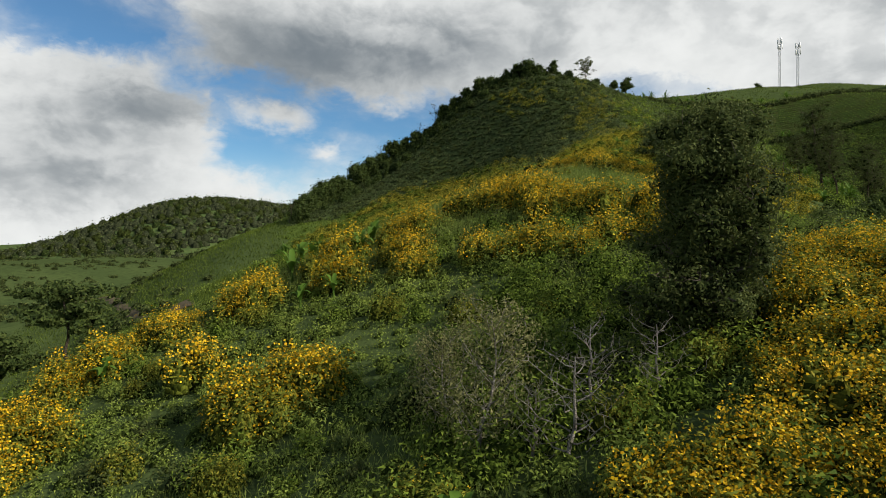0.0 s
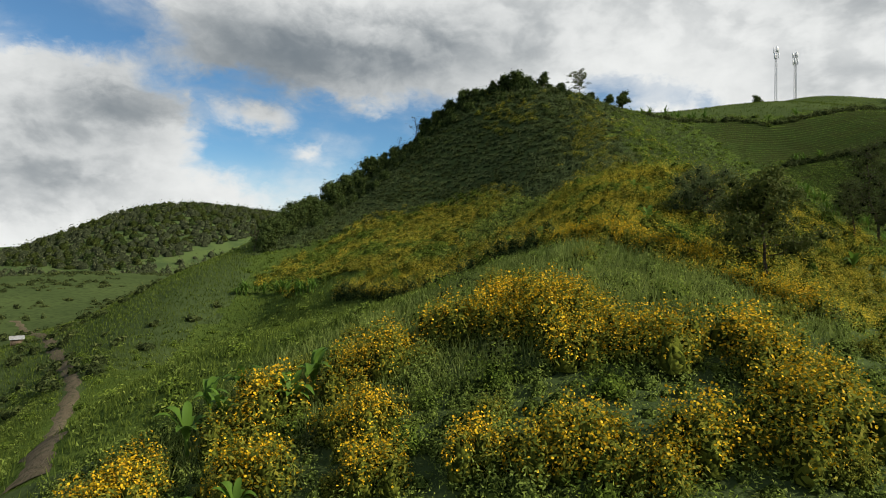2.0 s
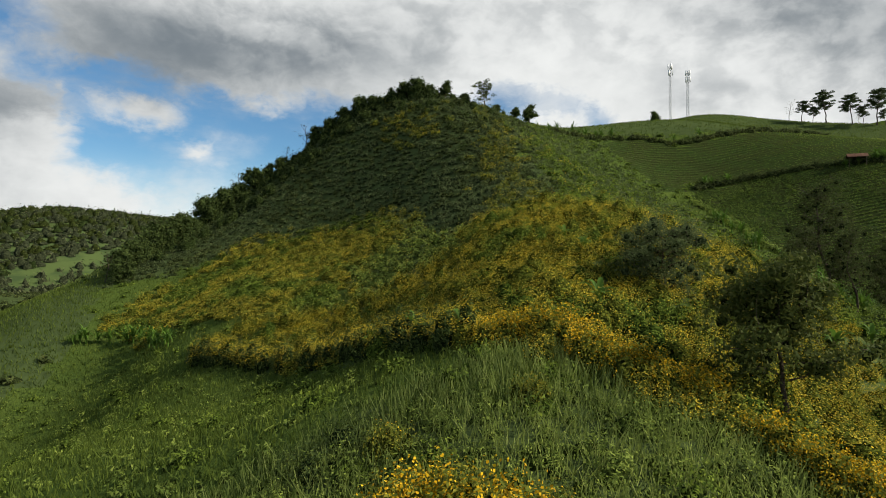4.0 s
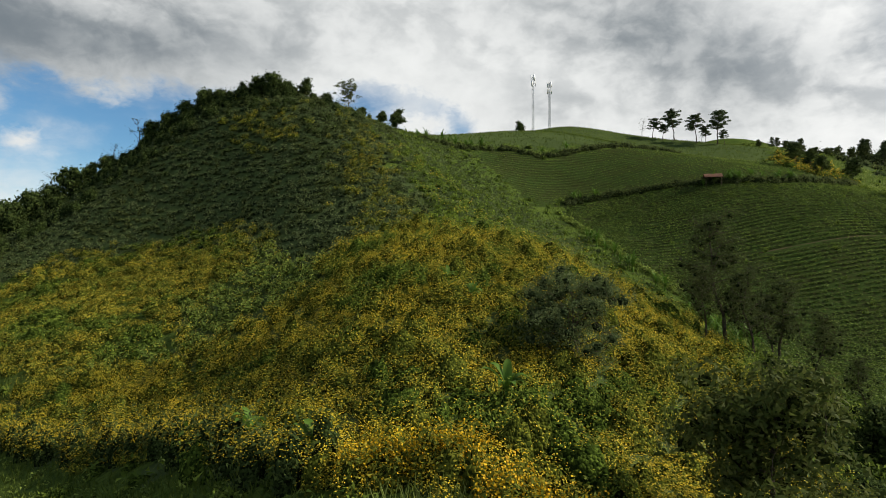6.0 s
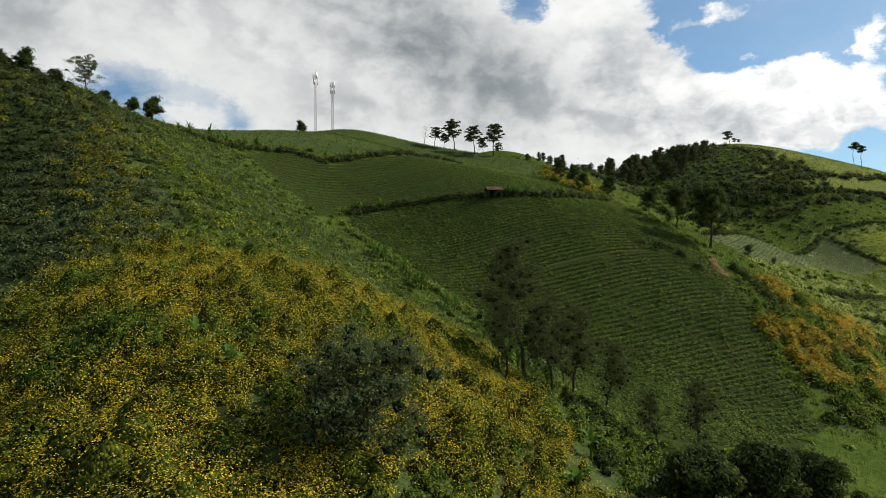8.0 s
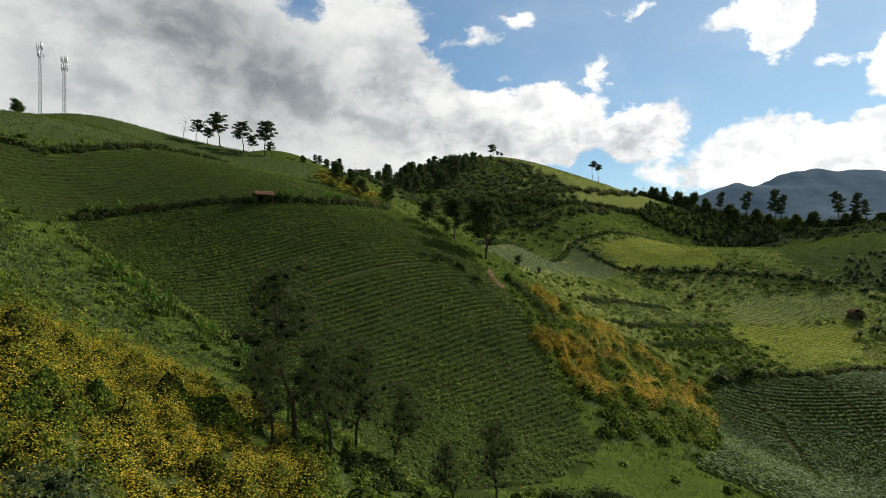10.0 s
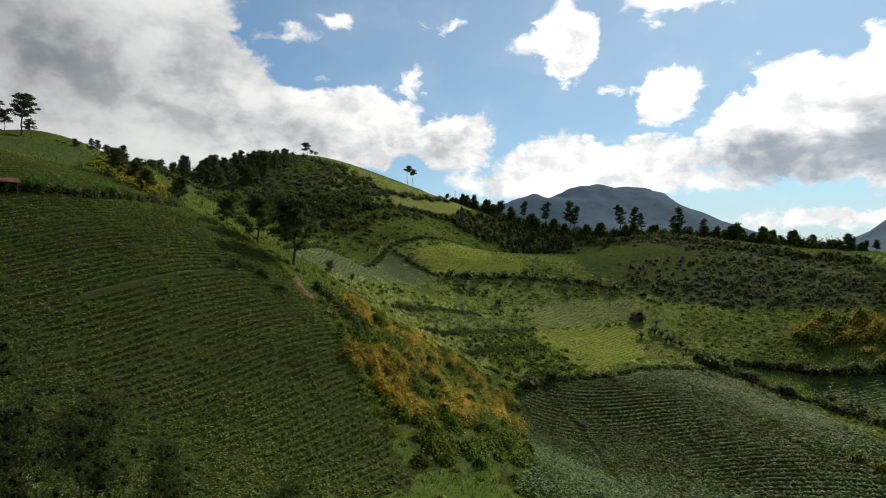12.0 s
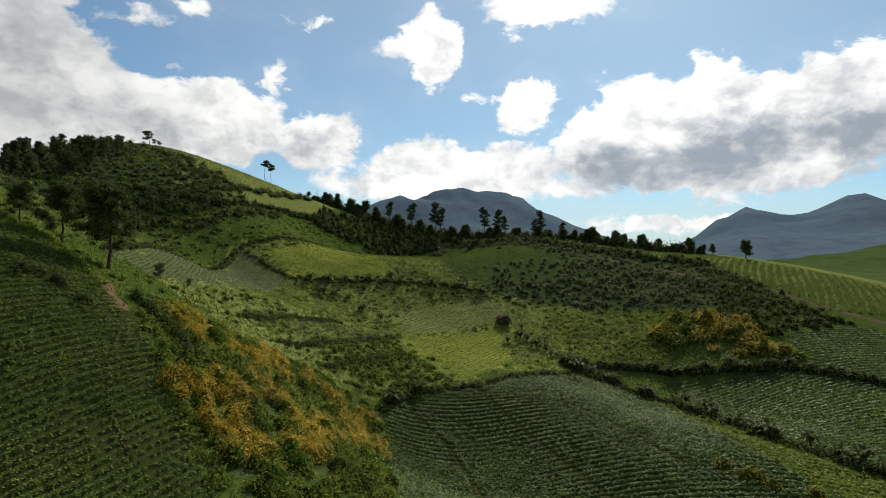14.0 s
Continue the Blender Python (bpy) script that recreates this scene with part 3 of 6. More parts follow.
def ridges(name, label, poly, gap, mat, tall, turn=0.0, bend=0.0, bearing=None, wide=0.8):
    """Earthed-up beds along the same rows: low uneven ridges, joined."""
    gx, gy = slope_of(poly)
    c, s = math.cos(radians(turn)), math.sin(radians(turn))
    ux, uy = -gy * c - gx * s, gx * c - gy * s
    if bearing is not None:
        ux, uy = math.sin(radians(bearing)), math.cos(radians(bearing))
    xs, ys = zip(*poly)
    cx, cy, R = np.mean(xs), np.mean(ys), max(max(xs) - min(xs), max(ys) - min(ys))
    A, B = np.meshgrid(np.arange(-R, R, 0.9), np.arange(-R, R, gap))
    B = B + bend * np.sin(A / 28.0) + 0.35 * np.sin(A / 9.0 + B * 0.05)
    rise = tall * rng.uniform(0.6, 1.3, A.shape)
    sheets = []
    for off, up in ((-0.5 * wide * gap, -0.12), (-0.12 * gap, 1.0), (0.16 * gap, 0.9), (0.5 * wide * gap, -0.12)):
        b = B + off + rng.normal(0, 0.03 * gap, B.shape)
        X, Y = cx + A * ux - b * uy, cy + A * uy + b * ux
        sheets.append(np.stack([X, Y, height(X, Y) + np.where(up > 0, up * rise, up)], -1))
    v = np.stack(sheets, 2)
    m, n = A.shape
    ok = within(poly, cx + A * ux - B * uy, cy + A * uy + B * ux)
    i, j, k = np.meshgrid(np.arange(m), np.arange(n - 1), np.arange(3), indexing="ij")
    keep = (ok[:, :-1] & ok[:, 1:])[i, j]
    b0 = ((i * n + j) * 4 + k)[keep]
    f = np.stack([b0, b0 + 4, b0 + 5, b0 + 1], -1)
    used, f = np.unique(f, return_inverse=True)
    return tagged(mesh_object(name, v.reshape(-1, 3)[used], f.reshape(-1, 4), mat, smooth=True), label, "field beds", kind="stuff")


def tube(path, radii, sides=6):
    """Corners and faces of a tapering tube along a path."""
    path, radii = np.asarray(path, float), np.asarray(radii, float)
    way_ = np.gradient(path, axis=0)
    way_ = unit(way_)
    ref = np.where(np.abs(way_[:, 2:3]) < 0.9, [[0, 0, 1.0]], [[1.0, 0, 0]])
    a = unit(np.cross(way_, ref))
    b = np.cross(way_, a)
    w = np.arange(sides) * 2 * math.pi / sides
    v = (path[:, None] + (a[:, None] * np.cos(w)[None, :, None] + b[:, None] * np.sin(w)[None, :, None]) * radii[:, None, None]).reshape(-1, 3)
    i, j = np.meshgrid(np.arange(len(path) - 1), np.arange(sides), indexing="ij")
    f = np.stack([i * sides + j, i * sides + (j + 1) % sides, (i + 1) * sides + (j + 1) % sides, (i + 1) * sides + j], -1).reshape(-1, 4)
    return v, f


def box(x0, x1, y0, y1, z0, z1):
    v = np.array([(x, y, z) for z in (z0, z1) for y in (y0, y1) for x in (x0, x1)], float)
    return v, np.array([(0, 2, 3, 1), (4, 5, 7, 6), (0, 1, 5, 4), (2, 6, 7, 3), (0, 4, 6, 2), (1, 3, 7, 5)])


def part(name, shape, mat, parent, label="", smooth=False):
    ob = mesh_object(name, *shape, mat, parent, smooth)
    return tagged(ob, label) if label else ob


def thing(name, label, category, group=""):
    return tagged(new(name), label, category, group)


def stood(x, y, turn=0.0, size=1.0, sink=0.05):
    """The pose of a thing on the ground at x, y."""
    return pose(x, y, float(height(x, y)) - sink, 0, 0, turn) @ Matrix.Diagonal((size, size, size, 1))


# ---- the plan: what grows where ----
SPUR = [(-14.6, 115.4), (-5, 104.6), (0, 97.8), (5, 88.8), (8.4, 76.5), (10.8, 69.4), (16, 65), (17, 61.8), (19.8, 57.3), (21, 54), (27, 52),
        (34, 60), (44, 71), (47, 77), (50, 85), (60, 97), (58, 106), (45, 107), (36, 106), (33, 110), (27, 114), (23, 115), (17, 105), (8.5, 108), (0.5, 113), (-7, 120)]
LEFT_PATCH = [(-39, 154), (-31, 169), (-17, 185), (-4, 173), (12.5, 158), (17, 142), (14.5, 128), (7, 129), (6, 114), (-5, 119), (-18.5, 133)]
SCRUB_HILL = [(-44, 176), (-42, 222), (-10, 228), (30, 212), (47, 198), (52, 172), (42, 150), (40, 128), (32, 116), (20, 116), (17, 141), (5, 163), (-9, 178), (-24, 182)]
HERB_SLOPE = [(52, 172), (62, 190), (75, 184), (75, 169), (77, 139), (74, 121), (62, 99), (58, 107), (38, 110), (42, 150)]
MAIN_FIELD = [(87, 158), (97, 154), (106, 146), (114, 136.5), (123, 131), (138, 130), (149, 131), (143, 116), (137, 106), (126, 97), (120, 90), (112, 85), (104, 80.5),
              (97, 76), (88, 72), (72, 74), (60, 80), (66, 95), (76, 110), (77, 125), (79, 140), (81, 152)]
UPPER_FIELD = [(75, 184), (88, 184), (94, 178), (104, 177), (122, 177), (150, 174), (169, 165), (161, 150), (149, 135), (137, 134), (123, 134.5), (114, 140.5), (106, 149.5), (96, 158), (87, 161.5), (79, 158), (77, 169)]
TOP_PASTURE = [(66, 192), (88, 188), (104, 181), (122, 180), (150, 177), (172, 168), (200, 200), (225, 240), (200, 290), (130, 300), (90, 250)]
STRIP = [(151, 86), (160, 78), (160, 70), (158, 63), (146, 62), (117, 62), (104, 61), (92, 70), (98, 74.5), (105, 79), (113, 83.5), (121, 88), (128, 93), (136, 90)]
LOW_FIELD = [(159, 61), (166, 54), (168, 38), (183, 16), (179, 5), (167, -2), (133, 3.5), (120, 2), (105, 2), (90, 14), (88, 40), (92, 62), (109, 59)]
PALE_FIELD = [(186, 15), (178, -5), (142, -1), (114, -9), (95, -8), (92, 0), (112, 1), (133, 2.5), (167, -3), (179, 4)]
LIME_FIELD = [(202, 58), (217, 41), (226, 23), (193, 28), (171, 44), (169, 53), (186, 53)]
CABBAGE_FIELD = [(158, 113), (200, 116), (254, 110), (238, 92), (200, 95), (160, 102)]
BRIGHT_FIELD = [(256, 103), (272, 90), (290, 70), (252, 57), (241, 90)]
EAST_FIELD = [(227, 58), (246, 24), (233, 21), (210, 54)]
PLATEAU = [(276, -96), (330, -72), (520, -300), (400, -420), (240, -260), (225, -127), (251, -124)]
YELLOW_FIELD = [(214, 25), (200, 21), (187, 18), (186, 24), (188, 29), (200, 27)]
DULL_SLOPE = [(270, 74), (357, 26), (295, -16), (269, -8), (255, 41), (256, 69)]
DARK_TERRACE = [(186, 72), (200, 57.5), (184, 50.5), (171, 46), (167, 53), (166, 60), (164, 66), (176, 76)]
EAST_SCRUB = [(250, 22), (240, 0), (222, -30), (214, -54), (240, -70), (270, -56), (333, -28), (378, 24), (357, 56), (300, 48), (259, 36)]
VINEYARD = [(281, -70), (250, -66), (234, -70), (211, -73), (205, -100), (225, -125), (251, -122), (276, -96)]
FAR_FOREST = [(182, 146), (220, 200), (300, 232), (352, 236), (372, 202), (318, 157), (281, 139), (262, 140), (230, 140)]
VALLEY_SIDE = [(150, 88), (165, 115), (255, 112), (292, 80), (262, 20), (240, -2), (214, -20), (192, 14), (170, 52)]
GREEN_HILL = [(262, 140), (300, 112), (345, 90), (390, 92), (440, 150), (440, 220), (385, 210), (330, 160)]
DARK_FIELD = [(184, -8), (182, -24), (178, -33), (176, -41), (194, -46), (197, -74), (150, -80), (105, -50), (100, -20), (125, -12), (159, -7)]
WEEDY = [(-30, 12), (-19, 5), (-8, 8), (3, 3), (14, 7), (24, 3), (32, 10), (29, 19), (35, 27), (30, 36), (32, 42), (24, 53), (14, 60), (4, 62), (-8, 55), (-18, 50), (-30, 46)]
BETWEEN = [(-7, 120), (0.5, 113), (8.5, 108), (17, 105), (23, 115), (20, 117), (17, 142), (14.5, 128), (7, 129), (6, 115), (-5, 120)]
GULLY_SIDE = [(30, 54), (40, 66), (47, 74), (50, 84), (57, 93), (60, 84), (58, 76), (66, 70), (70, 64), (56, 54), (42, 46), (32, 44)]
LEFT_SIDE = [(-45, 180), (-40, 150), (-48, 120), (-75, 90), (-160, 100), (-320, 260), (-420, 480), (-120, 420), (-60, 240)]
CLEARING = [(-165, 262), (-152, 280), (-156, 330), (-152, 370), (-140, 395), (-124, 380), (-130, 330), (-132, 280), (-148, 255)]
OLIVE_BAND = [(268, -66), (225, -66), (198, -72), (194, -44), (214, -38), (232, -48), (250, -54)]
DARK_SCRUB = [(200, 148), (235, 142), (261, 132), (279, 121), (284, 128), (272, 141), (263, 157), (243, 165)]
RIDGE_SCRUB = [(318, 104), (332, 94), (352, 92), (378, 60), (378, 36), (357, 31), (335, 71), (330, 84)]
LEFT_MEADOW = [(-120, 225), (-45, 178), (-40, 150), (-26, 138), (-14, 114), (-1, 97), (7, 77), (10, 69), (16, 64), (20, 54), (14, 58), (4, 60), (-8, 54), (-18, 49), (-30, 46), (-60, 60), (-100, 130)]


def build_ground():
    xs, ys = axis(-110, 300, 2.1, 4200, 1.09, 1.05), axis(-90, 290, 2.1, 4200, 1.05, 1.09)
    X, Y = np.meshgrid(xs, ys)
    Z = height(X, Y)
    near = np.exp(-((X - 80) ** 2 + (Y - 90) ** 2) / 300 ** 2)
    Z = Z + near * 0.16 * (patchy(X, Y, 5.0, 3.0) - 0.5) + near * 0.1 * (patchy(X, Y, 2.2, 8.0) - 0.5) - 0.05
    away = np.clip((np.hypot(X, Y) - 900) / 700, 0, 1)
    Z = Z + away * (26 * (patchy(X, Y, 330.0, 2.0) - 0.5) + 20 * (patchy(X, Y, 120.0, 6.0) - 0.5) + 9 * (patchy(X, Y, 50.0, 1.0) - 0.5))
    v = np.stack([X, Y, Z], -1).reshape(-1, 3)
    i = np.arange(len(ys) - 1)[:, None] * len(xs) + np.arange(len(xs) - 1)[None, :]
    f = np.stack([i, i + 1, i + 1 + len(xs), i + len(xs)], -1).reshape(-1, 4)
    mx, my = v[f].mean(1)[:, 0], v[f].mean(1)[:, 1]
    which = np.zeros(len(f), int)
    # TOP_PASTURE and DARK_FIELD take the darker forest floor: shade put into the colour
    for poly, k in ((VALLEY_SIDE, 1), (GREEN_HILL, 1), (TOP_PASTURE, 3), (PLATEAU, 1), (LIME_FIELD, 6), (BRIGHT_FIELD, 6), (CABBAGE_FIELD, 7), (EAST_FIELD, 1), (YELLOW_FIELD, 6), (MAIN_FIELD, 2), (UPPER_FIELD, 2), (LOW_FIELD, 2), (DARK_FIELD, 3), (CLEARING, 6),
                    (LEFT_SIDE, 3), (BETWEEN, 3), (GULLY_SIDE, 3), (SCRUB_HILL, 3), (EAST_SCRUB, 3), (FAR_FOREST, 3), (SPUR, 3), (WEEDY, 3), (STRIP, 3)):
        which[within(poly, mx + 5 * (patchy(mx, my, 4.0, k) - 0.5), my + 5 * (patchy(mx, my, 3.5, k + 4.0) - 0.5))] = k
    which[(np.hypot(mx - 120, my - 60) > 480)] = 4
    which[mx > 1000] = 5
    return tagged(mesh_object("ground", v, f, [GRASS, PASTURE, SOIL, WOODS, FAR_WOODS, HAZE_BLUE, SUNNY, PALE_TILTH], smooth=True, which=which),
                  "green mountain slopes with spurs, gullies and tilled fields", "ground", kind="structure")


ground = build_ground()


def draped(name, line, width, mat, label, category, lift=0.06):
    """A track laid over the ground along a line of corners."""
    pts = []
    for (x0, y0), (x1, y1) in zip(line, line[1:]):
        k = max(2, int(math.hypot(x1 - x0, y1 - y0) / 0.8))
        pts += [(x0 + (x1 - x0) * t / k, y0 + (y1 - y0) * t / k) for t in range(k)]
    p = np.array(pts)
    for _ in range(3):
        p[1:-1] = (p[:-2] + p[1:-1] * 2 + p[2:]) / 4
    d = unit(np.gradient(p, axis=0))
    w = width * (1 + 0.3 * np.sin(np.arange(len(p)) * 0.7) + rng.normal(0, 0.1, len(p)))
    rows = [np.stack([p[:, 0] - d[:, 1] * w * s, p[:, 1] + d[:, 0] * w * s], 1) for s in (-0.5, -0.2, 0.2, 0.5)]
    v = np.stack([np.concatenate([r, (height(r[:, 0], r[:, 1]) + z)[:, None]], 1) for r, z in zip(rows, (lift - 0.12, lift + 0.04, lift + 0.04, lift - 0.12))], 1).reshape(-1, 3)
    i, j = np.meshgrid(np.arange(len(p) - 1), np.arange(3), indexing="ij")
    f = np.stack([i * 4 + j, i * 4 + j + 1, i * 4 + j + 5, i * 4 + j + 4], -1).reshape(-1, 4)
    return tagged(mesh_object(name, v, f, mat, smooth=True), label, category, kind="structure")


TRACK = [(-145.9, 233.2), (-143.7, 233.6), (-117.0, 200.7), (-80.6, 150.4), (-67.3, 132.1), (-56.9, 116.4), (-52.3, 106.5), (-48.4, 97.6), (-24.7, 56.5), (-22.5, 52.1), (-22.2, 49.9)]
draped("dirt_track", TRACK, 2.2, DIRT, "rutted bare earth farm track through the meadow", "track")
draped("field_path", [(131, 102), (127, 98), (122, 94.5), (112, 92), (106, 89.5), (98, 84)], 0.3, TROD, "narrow trodden earth path down the field", "path")
draped("field_path", [(134, 103.5), (131, 101), (127.5, 98), (124.5, 96)], 2.6, EARTH, "red earth bank at the corner of the field", "path")
TRENCH = [(96.7, 116.6), (104, 113.6), (112.5, 110.5), (119, 107)]
draped("field_path", TRENCH, 0.45, TROD, "narrow bare furrow across the crop rows", "path")
LOW_PATHS = [[(166.3, 41.2), (153.1, 37.7), (141.9, 34.4), (128.9, 31.5), (117.3, 29.8)], [(159.8, 55.6), (147.5, 49.8), (135.5, 47.3), (118.6, 46.4)], [(156.4, 26.3), (147.3, 21.6), (134.4, 18.7), (124.4, 16.4)]]
for line in LOW_PATHS:
    draped("field_path", line, 0.55, TROD, "narrow earth path down the lower field", "path")
draped("road", [(300, -30), (282, -36.5), (264, -47.2), (246.3, -53.4), (233.5, -66.3), (223.8, -69.6), (211.7, -73.7), (200, -84)], 3.0, DIRT, "pale road cut along the far slope", "road")


# ---- trees ----
def branchy(base, top, thick, limbs, spread, low, rise=0.5, twigs=0, seed=0):
    """A trunk with limbs: tubes, and the limbs' ends."""
    r = np.random.default_rng(seed)
    base, top = np.array(base, float), np.array(top, float)
    k = np.linspace(0, 1, 8)[:, None]
    trunk = base + (top - base) * k + np.cumsum(r.normal(0, 0.02, (8, 3)) * np.linalg.norm(top - base), 0) * [1, 1, 0.2]
    parts, ends = [tube(trunk, thick * (1 - 0.8 * k[:, 0]) * np.where(k[:, 0] == 0, 1.35, 1), 7)], []
    for i in range(limbs):
        s = low + (0.97 - low) * (i + r.random()) / limbs
        p0 = np.array([np.interp(s, k[:, 0], trunk[:, c]) for c in range(3)])
        w = i * 2.4 + r.uniform(-0.5, 0.5)
        L = spread * (1.05 - 0.55 * (s - low) / (1 - low)) * r.uniform(0.7, 1.15)
        t = np.linspace(0, 1, 5)[:, None]
        path = p0 + np.array([math.cos(w), math.sin(w), 0]) * L * t + np.array([0, 0, 1]) * L * rise * t ** 1.4 + np.cumsum(r.normal(0, 0.05 * L, (5, 3)), 0)
        parts.append(tube(path, thick * 0.42 * (1 - 0.75 * t[:, 0]) * (1 - 0.5 * s), 5))
        ends.append(path[-1]), ends.append(path[2])
        for j in range(twigs):
            q = path[2 + j % 3]
            tw = q + np.cumsum(np.vstack([np.zeros(3), unit(r.normal(size=3) + [0, 0, 0.4]) * L * 0.14 + r.normal(0, L * 0.05, (3, 3))]), 0)
            parts.append(tube(tw, thick * np.array([0.12, 0.09, 0.06, 0.03]), 4))
    ends.append(trunk[-1])
    return join(parts), np.array(ends)


def make_tree(name, label, tall, thick, limbs, spread, low, mat, clump, flat, count, leaf, rise=0.5, bark=None, seed=0, keep=1.0, twigs=0, category="tree", lean=(0, 0), extra=0, core=0.6):
    """A tree at the origin: trunk with limbs, and a crown of leaf clumps at the limbs' ends."""
    t = thing(name, label, category)
    wood, ends = branchy((0, 0, -0.3), (lean[0], lean[1], tall * 0.93), thick, limbs, spread, low, rise, twigs, seed)
    part("trunk", wood, bark or BARK, t, smooth=True)
    r = np.random.default_rng(seed + 50)
    ends = ends[r.random(len(ends)) < keep]
    if extra:
        more = ends[r.integers(0, len(ends), extra)] * [0.75, 0.75, 1] + r.normal(0, clump * 0.5, (extra, 3))
        ends = np.concatenate([ends, more])
    size = clump * r.uniform(0.65, 1.25, len(ends))
    p, d, _ = dome(ends[:, 0], ends[:, 1], ends[:, 2] - size * flat * 0.3, size, size * flat, count, low=-0.75, rough=0.35)
    v, f = leaves(p, d, leaf * rng.uniform(0.7, 1.3, len(p)), leaf * 0.45, 0.2, leaf > 0.12)
    which = np.zeros(len(f), int)
    # clump cores: leaf colour darkened in place of shade within the crown
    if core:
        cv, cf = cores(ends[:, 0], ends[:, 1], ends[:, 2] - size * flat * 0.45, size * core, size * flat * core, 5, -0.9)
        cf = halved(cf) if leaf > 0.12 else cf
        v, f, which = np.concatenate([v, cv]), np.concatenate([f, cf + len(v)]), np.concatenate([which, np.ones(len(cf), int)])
    mesh_object("crown", v, f, [mat, INNER_SHADE[mat.name]], t, which=which)
    return t


def plant_out(first, places, group=""):
    """Stands a thing at the first place, and copies of it at the rest: x, y, size, turn."""
    if group:
        first["group"] = group
    for i, (x, y, size, turn) in enumerate(places):
        m = stood(x, y, turn, size)
        if i == 0:
            first.matrix_basis = m
        else:
            copy_thing(first, m @ Matrix.Diagonal([1 / s for s in first.scale] + [1]))
    return first


# the dark tree beside the flying start, hung with bare twigs
plant_out(make_tree("tree", "tall dark dense tree hung with bare twigs among flowering shrubs", 9.2, 0.19, 46, 2.5, 0.06, SCRUB, 0.72, 1.0, 290, 0.085, 0.3, GREY_BARK, seed=3, twigs=8, extra=120, keep=1.0, core=0.4),
          [(9.4, 22.6, 1.0, 40)])
plant_out(make_tree("tree", "flat-topped thorn tree with layered dark crown", 7.2, 0.16, 10, 3.4, 0.45, TREE, 1.2, 0.4, 220, 0.16, 0.35, seed=5, twigs=2),
          [(-29, 46.7, 1.0, 0), (-30.5, 41.0, 0.85, 120)])
plant_out(make_tree("tree", "thin-crowned olive-green tree leaning over yellow shrubs", 7.6, 0.15, 14, 3.2, 0.3, OLIVE, 1.15, 0.7, 190, 0.13, 0.5, seed=8, twigs=3, extra=14, core=0.3),
          [(24.5, 59.0, 1.0, 30)])
plant_out(make_tree("bushy_tree", "broad rounded grey-green bushy tree with many stems", 5.0, 0.1, 36, 3.3, 0.05, SAGE, 0.75, 0.7, 150, 0.085, 0.55, seed=11, extra=34, keep=0.85, twigs=4, core=0.4),
          [(28.5, 75.5, 1.1, 0)])
gully_tree = make_tree("tree", "slender brownish tree with open twiggy crown beside the gully", 9.0, 0.14, 19, 2.3, 0.3, THIN, 0.85, 0.7, 130, 0.09, 0.5, seed=14, twigs=6, core=0.25, extra=14, keep=0.85)
plant_out(gully_tree, [(55.2, 87.5, 1.5, 0), (54.8, 84.6, 1.0, 70), (59.6, 85.5, 1.02, 140), (61.5, 82.5, 0.78, 220), (63.3, 74.6, 0.75, 300), (59.0, 76.7, 0.55, 20), (50.4, 86.0, 0.8, 100), (65.5, 90.5, 0.8, 33)], "trees in the gully")
plant_out(make_tree("bushy_tree", "low dark bushy tree at the foot of the slope", 4.0, 0.1, 12, 2.2, 0.1, TREE, 1.0, 0.8, 220, 0.15, 0.5, seed=17, extra=10),
          [(60.7, 69.0, 1.1, 0), (51.6, 70.5, 1.05, 90), (66.0, 66.5, 1.0, 200), (43.5, 62.5, 1.1, 20), (36.0, 57.0, 0.8, 150)], "bushy trees at the slope's foot")

# the ridge of the terraced field
ridge_tree = make_tree("tree", "dark round-crowned tree on a bare trunk at the field's edge", 13.0, 0.28, 20, 4.0, 0.36, TREE, 1.25, 0.75, 150, 0.2, 0.4, seed=21, extra=26, core=0.4, twigs=2)
plant_out(ridge_tree, [(142, 105, 1.08, 0), (146.7, 114.3, 0.76, 80), (146.7, 121.4, 0.52, 160), (151, 135, 0.48, 210), (158, 150, 0.5, 250), (166, 160, 0.55, 10), (154, 144, 0.4, 95)], "trees along the ridge")
plant_out(make_tree("sapling", "small sparse sapling at the field corner", 3.0, 0.05, 8, 0.9, 0.3, GREYLEAF, 0.45, 0.8, 60, 0.14, 0.5, seed=24, core=0), [(157, 103, 1.0, 0), (165, 100, 0.6, 50)], "saplings")

# pines
pine = make_tree("pine_tree", "tall thin pine with flat tufted crown on the skyline", 11.0, 0.2, 22, 3.2, 0.45, NEEDLE, 0.85, 0.42, 90, 0.17, 0.35, seed=31, twigs=3, extra=18, core=0.3)
plant_out(pine, [(173.3, 212.2, 1.08, 0), (175.5, 204.1, 0.95, 60), (178.3, 197.9, 1.1, 130), (169, 219.2, 0.72, 200), (170.3, 215.2, 0.55, 260), (177.5, 201.8, 0.6, 310), (180, 196, 0.5, 20)], "pines on the hill shoulder")
plant_out(make_tree("bare_tree", "leafless pale grey tree beside the pines", 7.5, 0.12, 14, 2.0, 0.3, GREYLEAF, 0.3, 0.6, 6, 0.12, 0.8, PALE_BARK, 33, 0.4, 4, core=0), [(166.2, 221.8, 1.0, 0), (176.5, 203, 0.6, 90)], "bare trees beside the pines")
far_pine = make_tree("pine_tree", "tall pine with bare trunk and uneven dark tufts", 15.0, 0.24, 22, 2.1, 0.4, NEEDLE, 0.85, 0.6, 60, 0.24, 0.3, seed=35, keep=0.85, twigs=2, extra=6, core=0.3)
